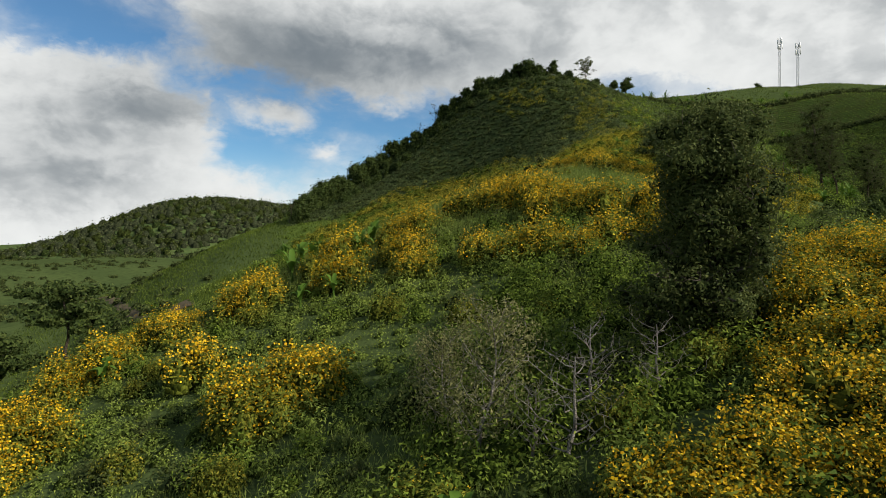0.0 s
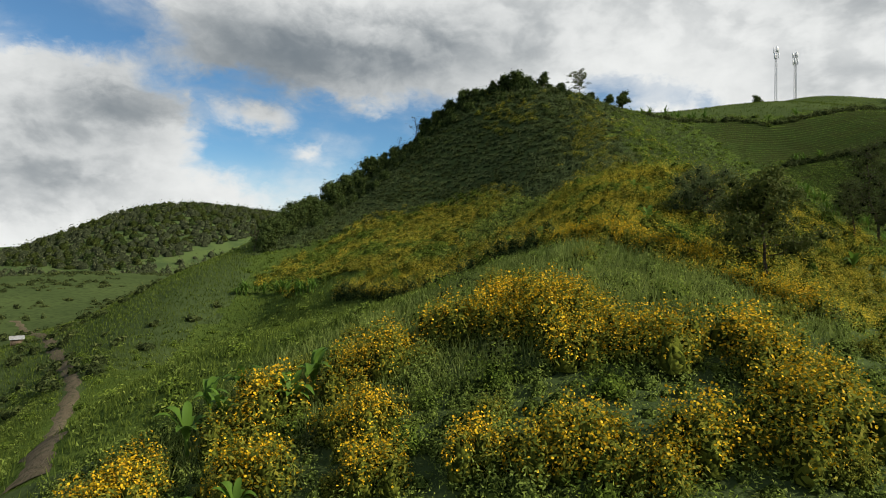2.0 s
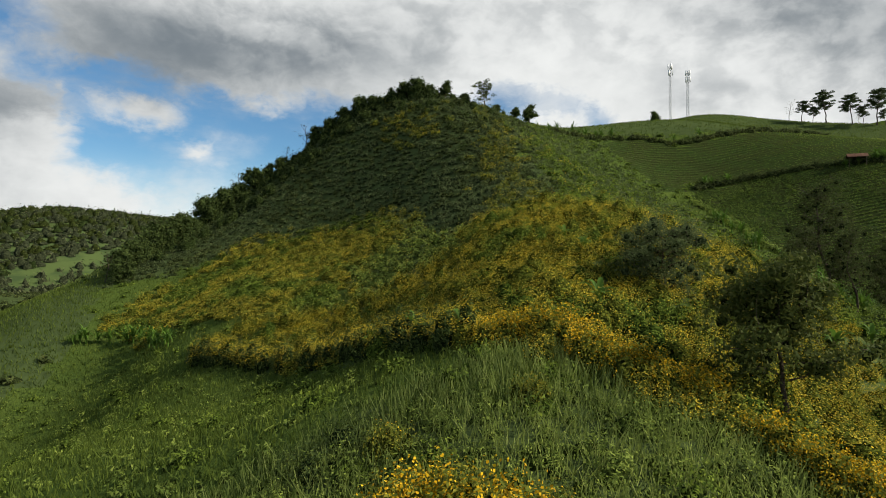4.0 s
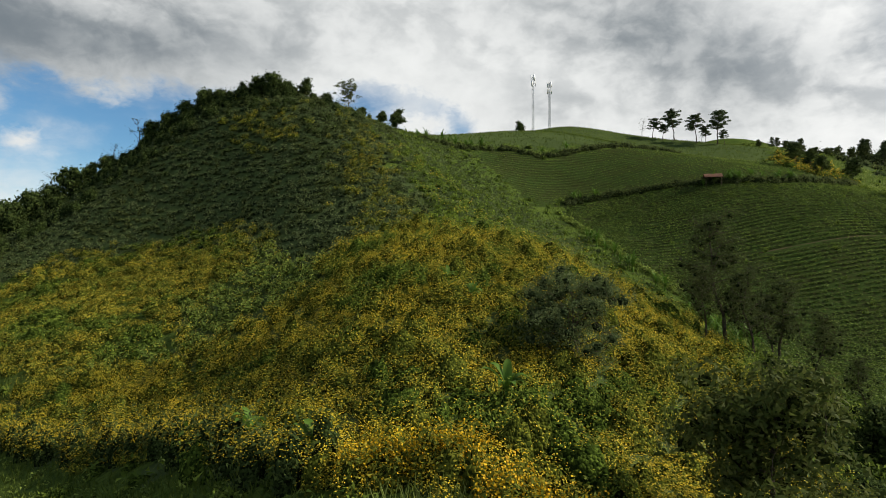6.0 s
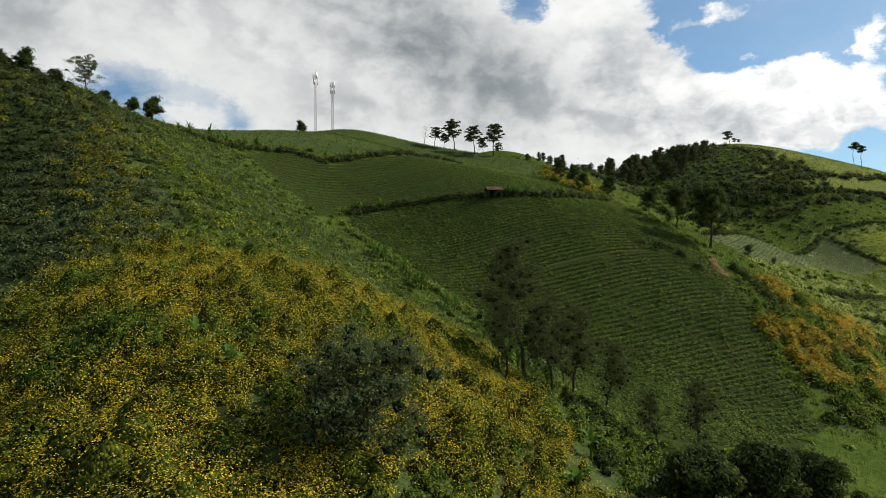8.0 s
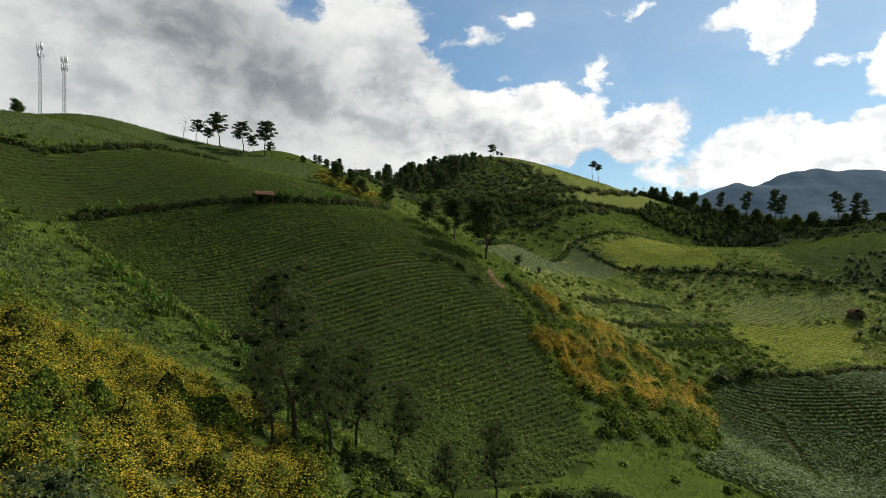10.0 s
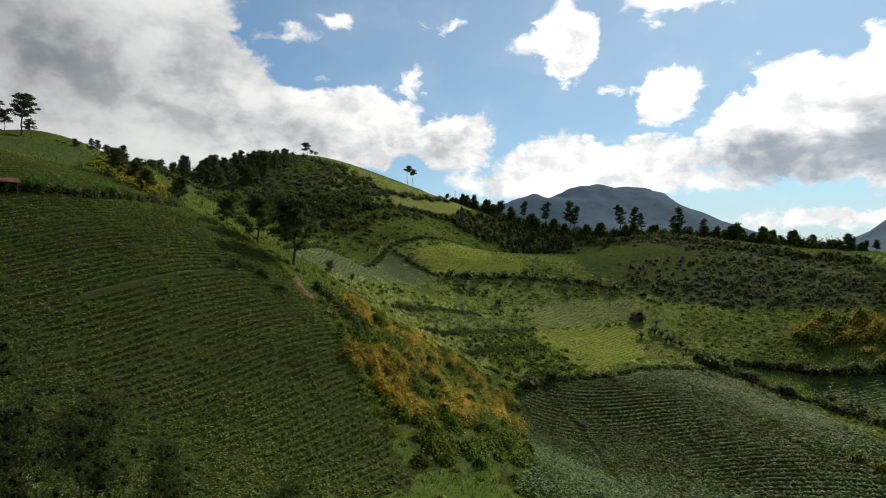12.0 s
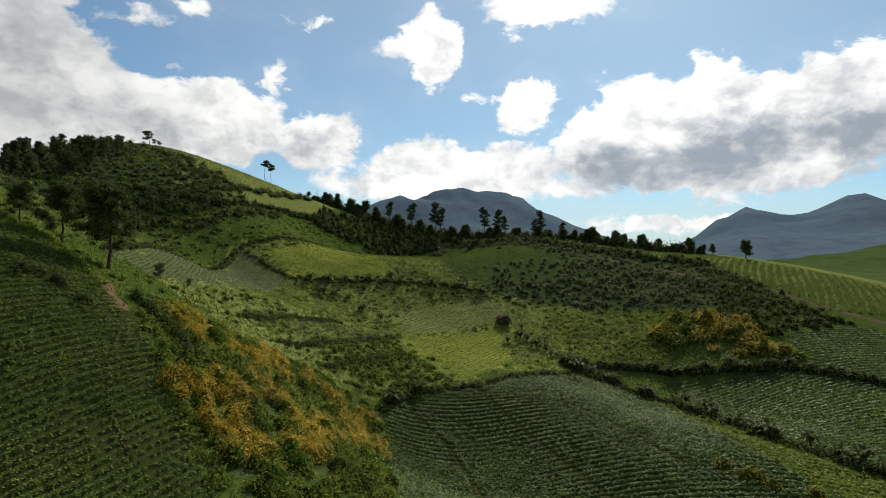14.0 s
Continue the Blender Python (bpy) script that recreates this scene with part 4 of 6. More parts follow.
plant_out(far_pine, [(377.9, 45.9, 1.15, 0), (377.1, 33.3, 1.35, 70), (375.5, 30.0, 1.2, 10), (373.9, 6.6, 1.25, 150), (372.4, -1.8, 1.15, 40), (370.0, -4.5, 0.9, 99), (364.6, -23.2, 1.12, 220), (366.5, -21.0, 0.8, 15), (356.5, -33.5, 0.72, 300), (378.3, 58.5, 0.95, 20)], "pines along the far ridge")
plant_out(make_tree("pine_tree", "two slim pines with small flat crowns on the green hill", 12.4, 0.16, 6, 1.7, 0.74, NEEDLE, 1.1, 0.45, 90, 0.28, 0.15, seed=38), [(378.9, 127.0, 1.0, 0), (379.5, 123.5, 0.93, 77)], "pair of pines")
plant_out(make_tree("tree", "wind-bent tree leaning on the hilltop", 9.5, 0.22, 7, 3.0, 0.5, NEEDLE, 1.3, 0.45, 110, 0.3, 0.2, seed=40, lean=(2.2, 1.5)), [(419.7, 203.0, 1.0, 110), (415, 198, 0.5, 80), (410, 194, 0.4, 10)], "trees on the hilltop")
far_round = make_tree("tree", "dark rounded tree on the far ridge", 9.0, 0.25, 9, 2.6, 0.25, TREE, 1.35, 0.8, 80, 0.32, 0.5, seed=43, extra=10)
plant_out(far_round, [(379.2, 88.1, 0.85, 0), (378.1, 72.5, 1.0, 60), (377, 80, 0.75, 20), (376, 66, 0.9, 200), (378, 54, 0.8, 110), (343.9, -46.2, 0.95, 130), (346.5, -43.5, 0.8, 30), (333.5, -54.2, 0.85, 190), (331, -57, 0.7, 45), (287.6, -94.2, 0.85, 240), (301.5, -86.7, 0.5, 290), (304, -84, 0.45, 10),
                      (375, 18, 0.7, 5), (368, -12, 0.65, 66), (350, -38, 0.7, 9), (377.6, 103.3, 0.4, 88), (382, 95, 0.7, 12), (360, -28, 0.6, 140)], "trees along the far ridge")
wood_line = [(196, 196), (206, 191), (219, 188), (235, 190), (252, 189), (270, 190), (284, 188), (300, 184), (320, 194)]
wx, wy = (np.concatenate(c) for c in zip(along(wood_line, 2.6, 2.0), along([(230, 176), (256, 174), (280, 174), (308, 176), (330, 190)], 5.0, 4.0)))
grow = np.interp(wx, [195, 215, 245, 285, 330], [0.42, 0.6, 0.84, 0.84, 0.62]) * rng.uniform(0.75, 1.12, len(wx))
wood = list(zip(wx, wy, grow, rng.uniform(0, 360, len(wx))))
plant_out(make_tree("tree", "round-crowned tree in the wood on the ridge", 12.0, 0.2, 14, 2.4, 0.34, SCRUB, 1.2, 0.8, 46, 0.3, 0.6, seed=45, extra=8, core=0.45), wood[::3], "trees of the ridge wood")
plant_out(make_tree("tree", "slim open-crowned tree in the wood on the ridge", 12.6, 0.16, 12, 1.9, 0.48, THIN, 0.95, 0.75, 44, 0.28, 0.7, seed=46, extra=6, core=0.35, twigs=1), wood[1::3], "trees of the ridge wood")
plant_out(make_tree("pine_tree", "dark pine in the wood on the ridge", 12.5, 0.2, 16, 2.0, 0.38, NEEDLE, 0.9, 0.65, 46, 0.27, 0.3, seed=47, twigs=1, core=0.4), wood[2::3], "pines of the ridge wood")

# the crest of the near hill
plant_out(make_tree("tree", "open-crowned tree with forking limbs on the hilltop", 7.6, 0.16, 20, 3.2, 0.3, OLIVE, 0.62, 0.5, 60, 0.13, 0.75, seed=51, twigs=4, extra=10, core=0), [(44.2, 188.2, 1.0, 0)])
plant_out(make_tree("tree", "small dark round tree on the hill crest", 4.6, 0.13, 11, 1.6, 0.28, TREE, 0.85, 0.75, 80, 0.2, 0.5, seed=53, extra=4, keep=0.9), [(35.2, 196.9, 1.0, 0), (57, 189.6, 1.1, 60), (54.3, 192.5, 0.75, 120), (131.5, 251.7, 1.05, 200), (21, 204, 0.8, 300), (-14, 218, 1.2, 90)], "small trees on the hill crest")
plant_out(make_tree("bushy_tree", "ragged dark bushy tree on the hill crest", 4.4, 0.12, 16, 2.2, 0.06, TREE, 1.0, 0.8, 55, 0.22, 0.7, seed=54, extra=6, keep=0.85), [(-41, 196, 1.5, 20), (-39, 200, 1.7, 80), (-43, 190, 1.4, 140), (-44, 184, 1.3, 200), (-42, 178, 1.1, 260), (-37, 204, 1.5, 320), (28, 200.5, 1.2, 70), (24.5, 203, 1.0, 140), (31, 199, 0.8, 15), (12.5, 210.5, 1.1, 10), (8, 212.5, 1.0, 170), (16, 207.5, 0.8, 35), (4, 213.5, 1.0, 20), (0, 216, 1.1, 270), (-10, 217, 1.0, 33),
          (-18, 218, 1.6, 200), (-22, 217, 1.3, 250), (-26, 215, 1.6, 310), (-30, 212, 1.7, 44), (-35, 206, 1.5, 130), (-33, 209, 0.9, 80), (40, 193, 0.6, 60), (48, 190, 0.5, 200)], "bushy trees on the hill crest")
plant_out(make_tree("bare_tree", "leafless grey tree on the hillside crest", 9.0, 0.16, 13, 2.8, 0.35, OLIVE, 0.4, 0.5, 10, 0.15, 0.7, BARK, 55, 0.35, 4, core=0), [(-40, 199, 1.0, 40), (-46, 180, 0.8, 10), (-3.9, 218, 1.0, 0), (-23.9, 223.7, 1.1, 100), (-8, 217, 0.7, 200)], "bare trees on the crest")

# bare and dying shrubs under the start of the flight
plant_out(make_tree("dying_tree", "half-dead tree with pale bare branches and thin withered leaves", 5.0, 0.075, 26, 1.8, 0.08, DRY, 0.6, 1.3, 65, 0.07, 0.9, PALE_BARK, 61, 0.9, 6, core=0), [(1.4, 20.4, 1.0, 0), (0.0, 22.2, 0.8, 140)], "half-dead trees")
plant_out(make_tree("dead_tree", "bleached leafless branches among green bushes", 3.2, 0.08, 14, 1.6, 0.15, OLIVE, 0.3, 0.5, 3, 0.1, 0.6, PALE_BARK, 63, 0.2, 6, core=0), [(3.6, 17.4, 1.1, 0), (5.3, 20.6, 0.9, 80), (7.0, 19.6, 0.8, 200), (2.6, 18.6, 0.8, 300)], "bleached dead branches")


# ---- plants with large leaves ----
def long_leaf(length, width, arch, bend):
    """A leaf blade folded along its rib, arching over: corners and faces."""
    t = np.linspace(0, 1, 7)
    rib = np.stack([length * (t - 0.25 * bend * t ** 2), 0 * t, arch * length * (t * 1.6 - bend * 1.9 * t ** 2)], 1)
    w = width * np.sin(math.pi * np.clip(t * 0.93 + 0.07, 0, 1)) ** 0.6
    left, right = rib + np.stack([0 * t, w, w * 0.35], 1), rib + np.stack([0 * t, -w, w * 0.35], 1)
    v = np.stack([left, rib, right], 1).reshape(-1, 3)
    i, j = np.meshgrid(np.arange(6), np.arange(2), indexing="ij")
    return v, np.stack([i * 3 + j, i * 3 + j + 1, i * 3 + j + 4, i * 3 + j + 3], -1).reshape(-1, 4)


def rosette(name, label, blades, length, width, arch, bend, stem, mat, category, seed):
    """A stem with a crown of long leaves, each a part."""
    t = thing(name, label, category)
    r = np.random.default_rng(seed)
    part("stem", tube([(0, 0, -0.2), (0.02, 0, stem * 0.5), (0, 0.02, stem)], [0.13, 0.11, 0.07], 7), BARK if mat is not BANANA else BANANA, t, smooth=True)
    for i in range(blades):
        v, f = long_leaf(length * r.uniform(0.75, 1.15), width * r.uniform(0.8, 1.2), arch * r.uniform(0.6, 1.5), bend * r.uniform(0.6, 1.3))
        ob = part("leaf", (v, f), mat, t, smooth=True)
        ob.matrix_basis = pose(0, 0, stem * r.uniform(0.75, 1.0), 0, -r.uniform(5, 35), i * 137.5 + r.uniform(-20, 20))
    return t


banana = rosette("banana_plant", "banana plant with broad arching green leaves", 8, 1.9, 0.26, 0.75, 0.7, 1.1, BANANA, "banana plant", 2)
plant_out(banana, [(-5.8, 49.6, 1.1, 0), (-6.6, 48.0, 1.0, 70), (-11.9, 47.6, 1.05, 120), (-10.4, 48.6, 1.0, 200), (-11.8, 50.6, 1.0, 30), (-10.5, 52.0, 0.9, 300), (-9.7, 41.1, 0.75, 10), (-7.5, 41.5, 0.7, 99), (9.0, 77.0, 0.9, 140), (11, 70.8, 0.8, 50), (20.6, 70.6, 0.95, 70), (41.0, 72.6, 0.9, 210),
                   (25.4, 83.8, 0.7, 20), (25.3, 88, 0.7, 95), (0.5, 15.6, 0.6, 50), (-20.5, 36.5, 0.8, 20), (48, 76, 0.8, 60), (6.2, 84.5, 0.9, 260)], "banana plants on the spur")
agave = rosette("spiky_plant", "tall rosette of narrow drooping sword leaves", 22, 1.5, 0.085, 0.9, 0.75, 0.5, BANANA, "spiky plant", 4)
hedge_plants = [(x, y) for line, gap in (([(-42, 149), (-36, 147.5), (-30, 144), (-26, 139), (-20, 128)], 1.5), ([(63, 189), (74, 186), (80, 186)], 2.0), ([(94, 180), (104, 179.5)], 3.5),
                                         ([(109, 142), (124, 133)], 2.2), ([(87, 160), (97, 156)], 3.4), ([(76, 138), (74, 122), (74, 111), (65, 97), (58, 86)], 2.3)) for x, y in zip(*along(line, gap, 0.5))]
plant_out(agave, [(x, y, 1.0 + 0.7 * ((i * 7) % 5) / 5, i * 77 % 360) for i, (x, y) in enumerate(hedge_plants)], "spiky plants along the field edges")
big_agave = rosette("spiky_plant", "large bushy clump of sword leaves beside the shed", 34, 2.3, 0.12, 0.95, 0.75, 0.7, BANANA, "spiky plant", 6)
plant_out(big_agave, [(114.6, 137.8, 1.0, 0), (116, 136.8, 0.9, 60), (123, 133, 0.95, 130), (126, 132.2, 0.95, 200), (133, 131.8, 0.5, 20)], "clumps beside the shed")
east_plants = [(x, y) for line, gap in (([(239, 90), (243, 69), (247, 57), (250, 42), (250, 24)], 3.2), ([(236, 84), (225, 71), (216, 61)], 4.5), ([(234, 22), (214, 20), (203, 16), (194, 13)], 3.6), ([(193, 14), (186, 10), (180, 4)], 2.2),
                                        ([(190, -8), (188, -14), (184, -24), (175, -35)], 2.6), ([(181, 4), (173, -6), (156, -9), (134, -7), (128, -10), (112, -15)], 3.2), ([(211, 25), (212, 27)], 1.5), ([(168, 54), (164, 58), (160, 61)], 1.8)) for x, y in zip(*along(line, 0.8 * gap, 1.3))]
plant_out(rosette("spiky_plant", "dark clump of sword-leaved plants on a field bank", 22, 1.9, 0.2, 0.85, 0.8, 0.25, SCRUB, "spiky plant", 8), [(x, y, 0.8 + 1.1 * ((i * 5) % 7) / 7, i * 61 % 360) for i, (x, y) in enumerate(east_plants)], "clumps along the east banks")


# ---- yellow-flowering shrubs ----
def flower_shrub(name, label, wide, tall, count, heads, seed, mat=None):
    t = thing(name, label, "shrub", "yellow-flowering shrubs")
    r = np.random.default_rng(seed)
    k = 9
    a, q = np.arange(k) * 2.4 + r.uniform(-0.4, 0.4, k), wide * 0.72 * np.sqrt(np.arange(k) / k)
    cx, cy = q * np.cos(a), q * np.sin(a)
    rr, hh = wide * r.uniform(0.36, 0.55, k), tall * r.uniform(0.75, 1.08, k) * (1.0 - 0.28 * (q / wide) ** 2)
    # solid core in darkened leaf colour, painted shade under the flowers
    part("shaded_core", cores(cx, cy, 0 * cx - 0.2, rr * 0.72, hh * 0.78, 7), INNER_SHADE["yellowish_shrub_leaves"], t)
    p, d, _ = dome(cx, cy, np.zeros(k), rr, hh, count // k, low=0.0)
    v, f = leaves(p, d, 0.074 * rng.uniform(0.7, 1.5, len(p)), 0.033, 0.25)
    part("foliage", (v, f), OLIVE_SHRUB, t)
    p, d, _ = dome(cx, cy, np.zeros(k), rr * 1.06, hh * 1.06, heads // k, low=0.12)
    p = p[np.sin(p[:, 0] * 3.1 + seed) + np.sin(p[:, 1] * 2.7 + seed * 2) + rng.normal(0, 0.6, len(p)) > -0.9]
    v, f = blossoms(p, np.tile([0.25, -0.25, 0.6], (len(p), 1)) + rng.normal(0, 0.45, p.shape), 0.031 * rng.uniform(0.6, 1.4, len(p)), 5)
    part("blossom", (v, f), mat or PETAL, t, "golden yellow flower heads")
    return t


# spots of shrubs: x, y, half-width
SPOTS_A = [(-14.5, 46.6, 1.4), (-8.5, 48.4, 1.9), (-8.4, 50.9, 1.3), (-3.3, 44.9, 1.3), (-2.4, 42.2, 1.5), (-6.8, 44, 1.9), (-3.9, 49.9, 1.6), (-1.3, 50.5, 1.6), (1.5, 51.9, 1.6), (3.8, 52.5, 1.6), (5.5, 53, 2),
           (7.3, 50.4, 2.5), (9.2, 47.6, 2.1), (11.3, 46.4, 1.7), (12.6, 45.6, 1.4), (15.6, 45.2, 1.5), (16.5, 43.5, 1.7), (16.3, 40.7, 1.6), (15.4, 37.8, 1.4)]
SPOTS_B = [(14.4, 40.2, 1.3), (2.8, 40.6, 1.4), (6.6, 38.6, 1.1), (8.5, 37.6, 1.1), (13.6, 36.1, 1.1), (-2.1, 45.9, 1.4), (4.4, 49.3, 1.8), (7.3, 46.8, 1.4), (-22.3, 33, 2.3), (-22.1, 37.3, 2.1), (-21.4, 39.8, 1.7), (-19.4, 42.8, 2),
           (-14.3, 43.1, 2.1), (-8.2, 29.9, 2.7), (-9.5, 28, 1.4), (-6.1, 30.5, 1.5), (-14.2, 35, 1.4), (-20.2, 29.1, 1.7), (4.6, 40, 1.2), (10.5, 37.6, 1.1)]
RIGHT_BANK = [(16, 28), (20, 30), (23, 25), (18, 14), (9, 9), (4, 11.5), (4.7, 14.8), (7.5, 15), (10, 18.5), (13, 23)]
HEDGE = [(-14.6, 115.4), (-5.3, 104.6), (-0.2, 97.8), (5.1, 88.8), (8.4, 76.5), (10.8, 69.4), (13.4, 66.6), (16, 65), (17, 61.8), (18.6, 59.5), (20.6, 55.5), (23, 50)]
kinds = [flower_shrub("flowering_shrub", "bushy green shrub covered in yellow daisy-like flowers", 1.2, 1.6, 1250, h, 70 + k) for k, h in enumerate((1300, 1500, 950, 1400))]
kinds.append(flower_shrub("flowering_shrub", "leafy green shrub with few yellow flowers", 1.2, 1.4, 1300, 80, 79))
shrubs = []
for x, y, r in SPOTS_A + SPOTS_B:
    for k in range(max(1, int(r * r * 0.8))):
        a, q = rng.uniform(0, 2 * math.pi), r * 0.75 * math.sqrt(rng.random())
        shrubs.append((x + q * math.cos(a), y + q * math.sin(a), rng.uniform(1.25, 1.9), rng.uniform(0, 360), int(rng.integers(0, 4))))
for x, y in zip(*scattered(RIGHT_BANK, 1.45)):
    shrubs.append((x, y, rng.uniform(0.9, 1.3), rng.uniform(0, 360), int(rng.integers(0, 4))))
for x, y in zip(*along(HEDGE[5:], 1.3, 0.45)):
    shrubs.append((x, y, rng.uniform(1.1, 1.5), rng.uniform(0, 360), int(rng.integers(0, 4))))
for x, y in zip(*scattered(WEEDY, 6.0)):
    shrubs.append((x, y, rng.uniform(0.6, 1.05), rng.uniform(0, 360), 4))
for k in range(5):
    plant_out(kinds[k], [(x, y, s, a) for x, y, s, a, j in shrubs if j == k])

# the flowering carpet over the spur and the slope beyond
def carpet(poly, gap, r0, h0, count, leaf, heads, size, petals, name, label, keep_at=0.25, seed=0.0, leafy=None):
    x, y = scattered(poly, gap, ragged=1.2)
    v = patchy(x, y, 11.0, seed)
    fine = patchy(x, y, 4.0, seed + 5.0) + rng.normal(0, 0.15, len(x))
    tall = 0.65 + 0.7 * np.clip(patchy(x, y, 3.1, seed + 2.0), 0, 1)
    big = 1 + 0.55 * (rng.random(len(x)) < 0.16)
    r, h = r0 * big * rng.uniform(0.7, 1.3, len(x)), h0 * big * tall * rng.uniform(0.75, 1.1, len(x))
    level = np.where(v > keep_at, np.where(fine > 0.45, 2, 1), 0) - (fine < 0.1)
    green = level < 1
    for ok, mat, lab in ((~green, leafy or OLIVE_SHRUB, "dense yellowish-green undergrowth of waist-high shrubs"), (green, SHRUB, "green leafy bushes between the flowers")):
        thicket("undergrowth", lab, "undergrowth", x[ok], y[ok], r[ok], h[ok], mat, count, leaf)
    for k, share in ((2, 1.35), (1, 0.75), (0, 0.15)):
        ok = level == k
        if ok.any():
            flecks(name, label, x[ok], y[ok], r[ok], h[ok], petals, max(1, int(heads * share)), size)


carpet(SPUR, 1.3, 1.0, 1.3, 120, 0.092, 190, 0.044, SOFT_PETAL, "yellow_flowers", "yellow flower heads spread thickly over the spur", 0.06, 1.0)
carpet(LEFT_PATCH, 1.6, 1.15, 1.0, 62, 0.16, 95, 0.056, OCHRE, "ochre_flowers", "ochre yellow flowers covering the hillside", 0.3, 4.0)
carpet(STRIP, 2.0, 1.4, 1.5, 110, 0.17, 26, 0.075, OCHRE, "ochre_flowers", "few yellow flowers in green shrubs between two fields", 0.42, 2.0, leafy=SHRUB)
for k, (cx, cy, wide) in enumerate([(114, 83, 3.4), (111, 79, 3.6), (106, 76, 3.0), (119, 80, 2.6), (126, 77.5, 3.4), (137, 82.5, 4.2), (144, 80, 4.0), (150, 81, 3.4), (149, 67, 4.6), (142, 65, 4.2), (136, 64.5, 4.0), (153, 73, 3.6), (128, 68, 3.2), (120, 70, 3.0), (112, 70, 2.8), (130, 88, 2.6), (135, 90.5, 3.0)]):
    a, q = rng.uniform(0, 2 * math.pi, 14), wide * np.sqrt(rng.random(14))
    x, y, r, h = cx + q * np.cos(a), cy + q * np.sin(a), rng.uniform(0.9, 1.5, 14), rng.uniform(1.3, 2.5, 14)
    thicket("undergrowth", "yellowish-green flowering shrubs in a clump", "undergrowth", x, y, r, h, OLIVE_SHRUB, 170, 0.12)
    flecks("yellow_flowers", "deep yellow flower heads over a clump of shrubs", x, y, r, h, PETAL, 330, 0.07)
ORANGE = [(212, -14), (216, -30), (206, -42), (192, -40), (176, -40), (182, -32), (196, -28), (200, -16)]
carpet(ORANGE, 2.8, 2.1, 2.6, 80, 0.28, 140, 0.13, PETAL, "ochre_flowers", "yellow flowering bushes on the far bank", 0.2, 6.0)
carpet([(150, 140), (163, 160), (172, 172), (182, 176), (170, 150), (158, 138)], 1.7, 1.2, 1.2, 40, 0.25, 14, 0.16, PETAL, "yellow_flowers", "bright yellow flowers behind the ridge", 0.1, 7.0)
carpet([(128, 93), (140, 96), (146, 90), (152, 86), (140, 88)], 1.5, 1.1, 1.3, 60, 0.2, 16, 0.12, OCHRE, "ochre_flowers", "yellow flowering bushes by the red earth bank", 0.3, 9.0)

x, y = along([(126.1, 11.3), (121.3, 9.9), (117.1, 7.9), (114.8, 5.7)], 2.0, 0.6)
thicket("undergrowth", "yellowish bushes on the bank of the lower field", "undergrowth", x, y, 1.6 + 0 * x, 1.8 + 0 * x, OLIVE_SHRUB, 110, 0.2)
flecks("ochre_flowers", "yellow flowers on the bank of the lower field", x, y, 1.6 + 0 * x, 1.8 + 0 * x, OCHRE, 60, 0.08)

# ---- scrub, weeds and grass ----
x, y = along(HEDGE[:6], 0.8, 0.5)
r, h = rng.uniform(0.9, 1.4, len(x)), rng.uniform(1.9, 2.9, len(x))
thicket("undergrowth", "dark leafy skirt of the flowering hedge", "undergrowth", x, y, r, h, TREE, 150, 0.13)
flecks("yellow_flowers", "yellow flower heads along the hedge", x, y, r, h, SOFT_PETAL, 150, 0.042, low=0.5)

x, y = scattered(SCRUB_HILL, 1.35, ragged=2.5)
tone = patchy(x, y, 9.0, 3.0) + rng.normal(0, 0.2, len(x))
for lo, hi, mat, label in ((-9, 0.38, SCRUB, "low dark scrub over the hill's shaded face"), (0.38, 9, SAGE, "low grey-green scrub over the hill's shaded face")):
    ok = (tone >= lo) & (tone < hi)
    thicket("scrub", label, "scrub", x[ok], y[ok], rng.uniform(0.7, 1.3, ok.sum()), rng.uniform(0.4, 1.05, ok.sum()), mat, 34, 0.18, core=0.75)
x, y = scattered(SCRUB_HILL, 2.9, 0.8, ragged=2.5)
up = 0.7 + 0.75 * np.clip((height(x, y) - 60) / 25, 0, 1)
pick = 0.7 * rng.random(len(x)) + 0.45 * np.clip((height(x, y) - 58) / 25, 0, 1)
for lo, hi, mat, label in ((-9, 0.42, SAGE, "grey-green bushes on the hill face"), (0.42, 0.66, SCRUB, "green bushes on the hill face"), (0.66, 0.98, TREE, "dark rounded bushes near the hilltop"), (0.98, 9, OLIVE_SHRUB, "yellowish bushes on the hill face")):
    ok = (pick >= lo) & (pick < hi)
    thicket("bushes", label, "bushes", x[ok], y[ok], (up * rng.uniform(0.7, 1.5, len(x)))[ok], (up * rng.uniform(0.6, 1.7, len(x)))[ok], mat, 95, 0.17)
# flowers only near the top, along the spur's crest and at the foot
HILL_FLOWERS = [[(18, 195), (31, 183), (28, 170), (18, 184)], [(45, 183), (42, 156), (36, 133), (32, 113), (27, 119), (32, 140), (35, 162)], [(8, 158), (16, 150), (19, 140), (15, 125), (8, 134)]]
for poly in HILL_FLOWERS:
    x, y = scattered(poly, 1.7, 0.85, ragged=2.5)
    r, h = rng.uniform(0.7, 1.4, len(x)), rng.uniform(0.6, 1.5, len(x))
    ok = patchy(x, y, 6.0, 8.0) > 0.35
    thicket("undergrowth", "yellowish-green shrubs in a patch on the hill", "undergrowth", x, y, r, h, OLIVE_SHRUB, 70, 0.15)
    flecks("ochre_flowers", "ochre flowers in a patch on the hill", x[ok], y[ok], r[ok], h[ok], OCHRE, 55, 0.06)
x, y = scattered(HERB_SLOPE, 1.3, ragged=2.5)
thicket("herbs", "soft pale herbs on the open slope", "herbs", x, y, rng.uniform(0.5, 1.0, len(x)), rng.uniform(0.25, 0.6, len(x)), SAGE, 26, 0.17, core=0.6)
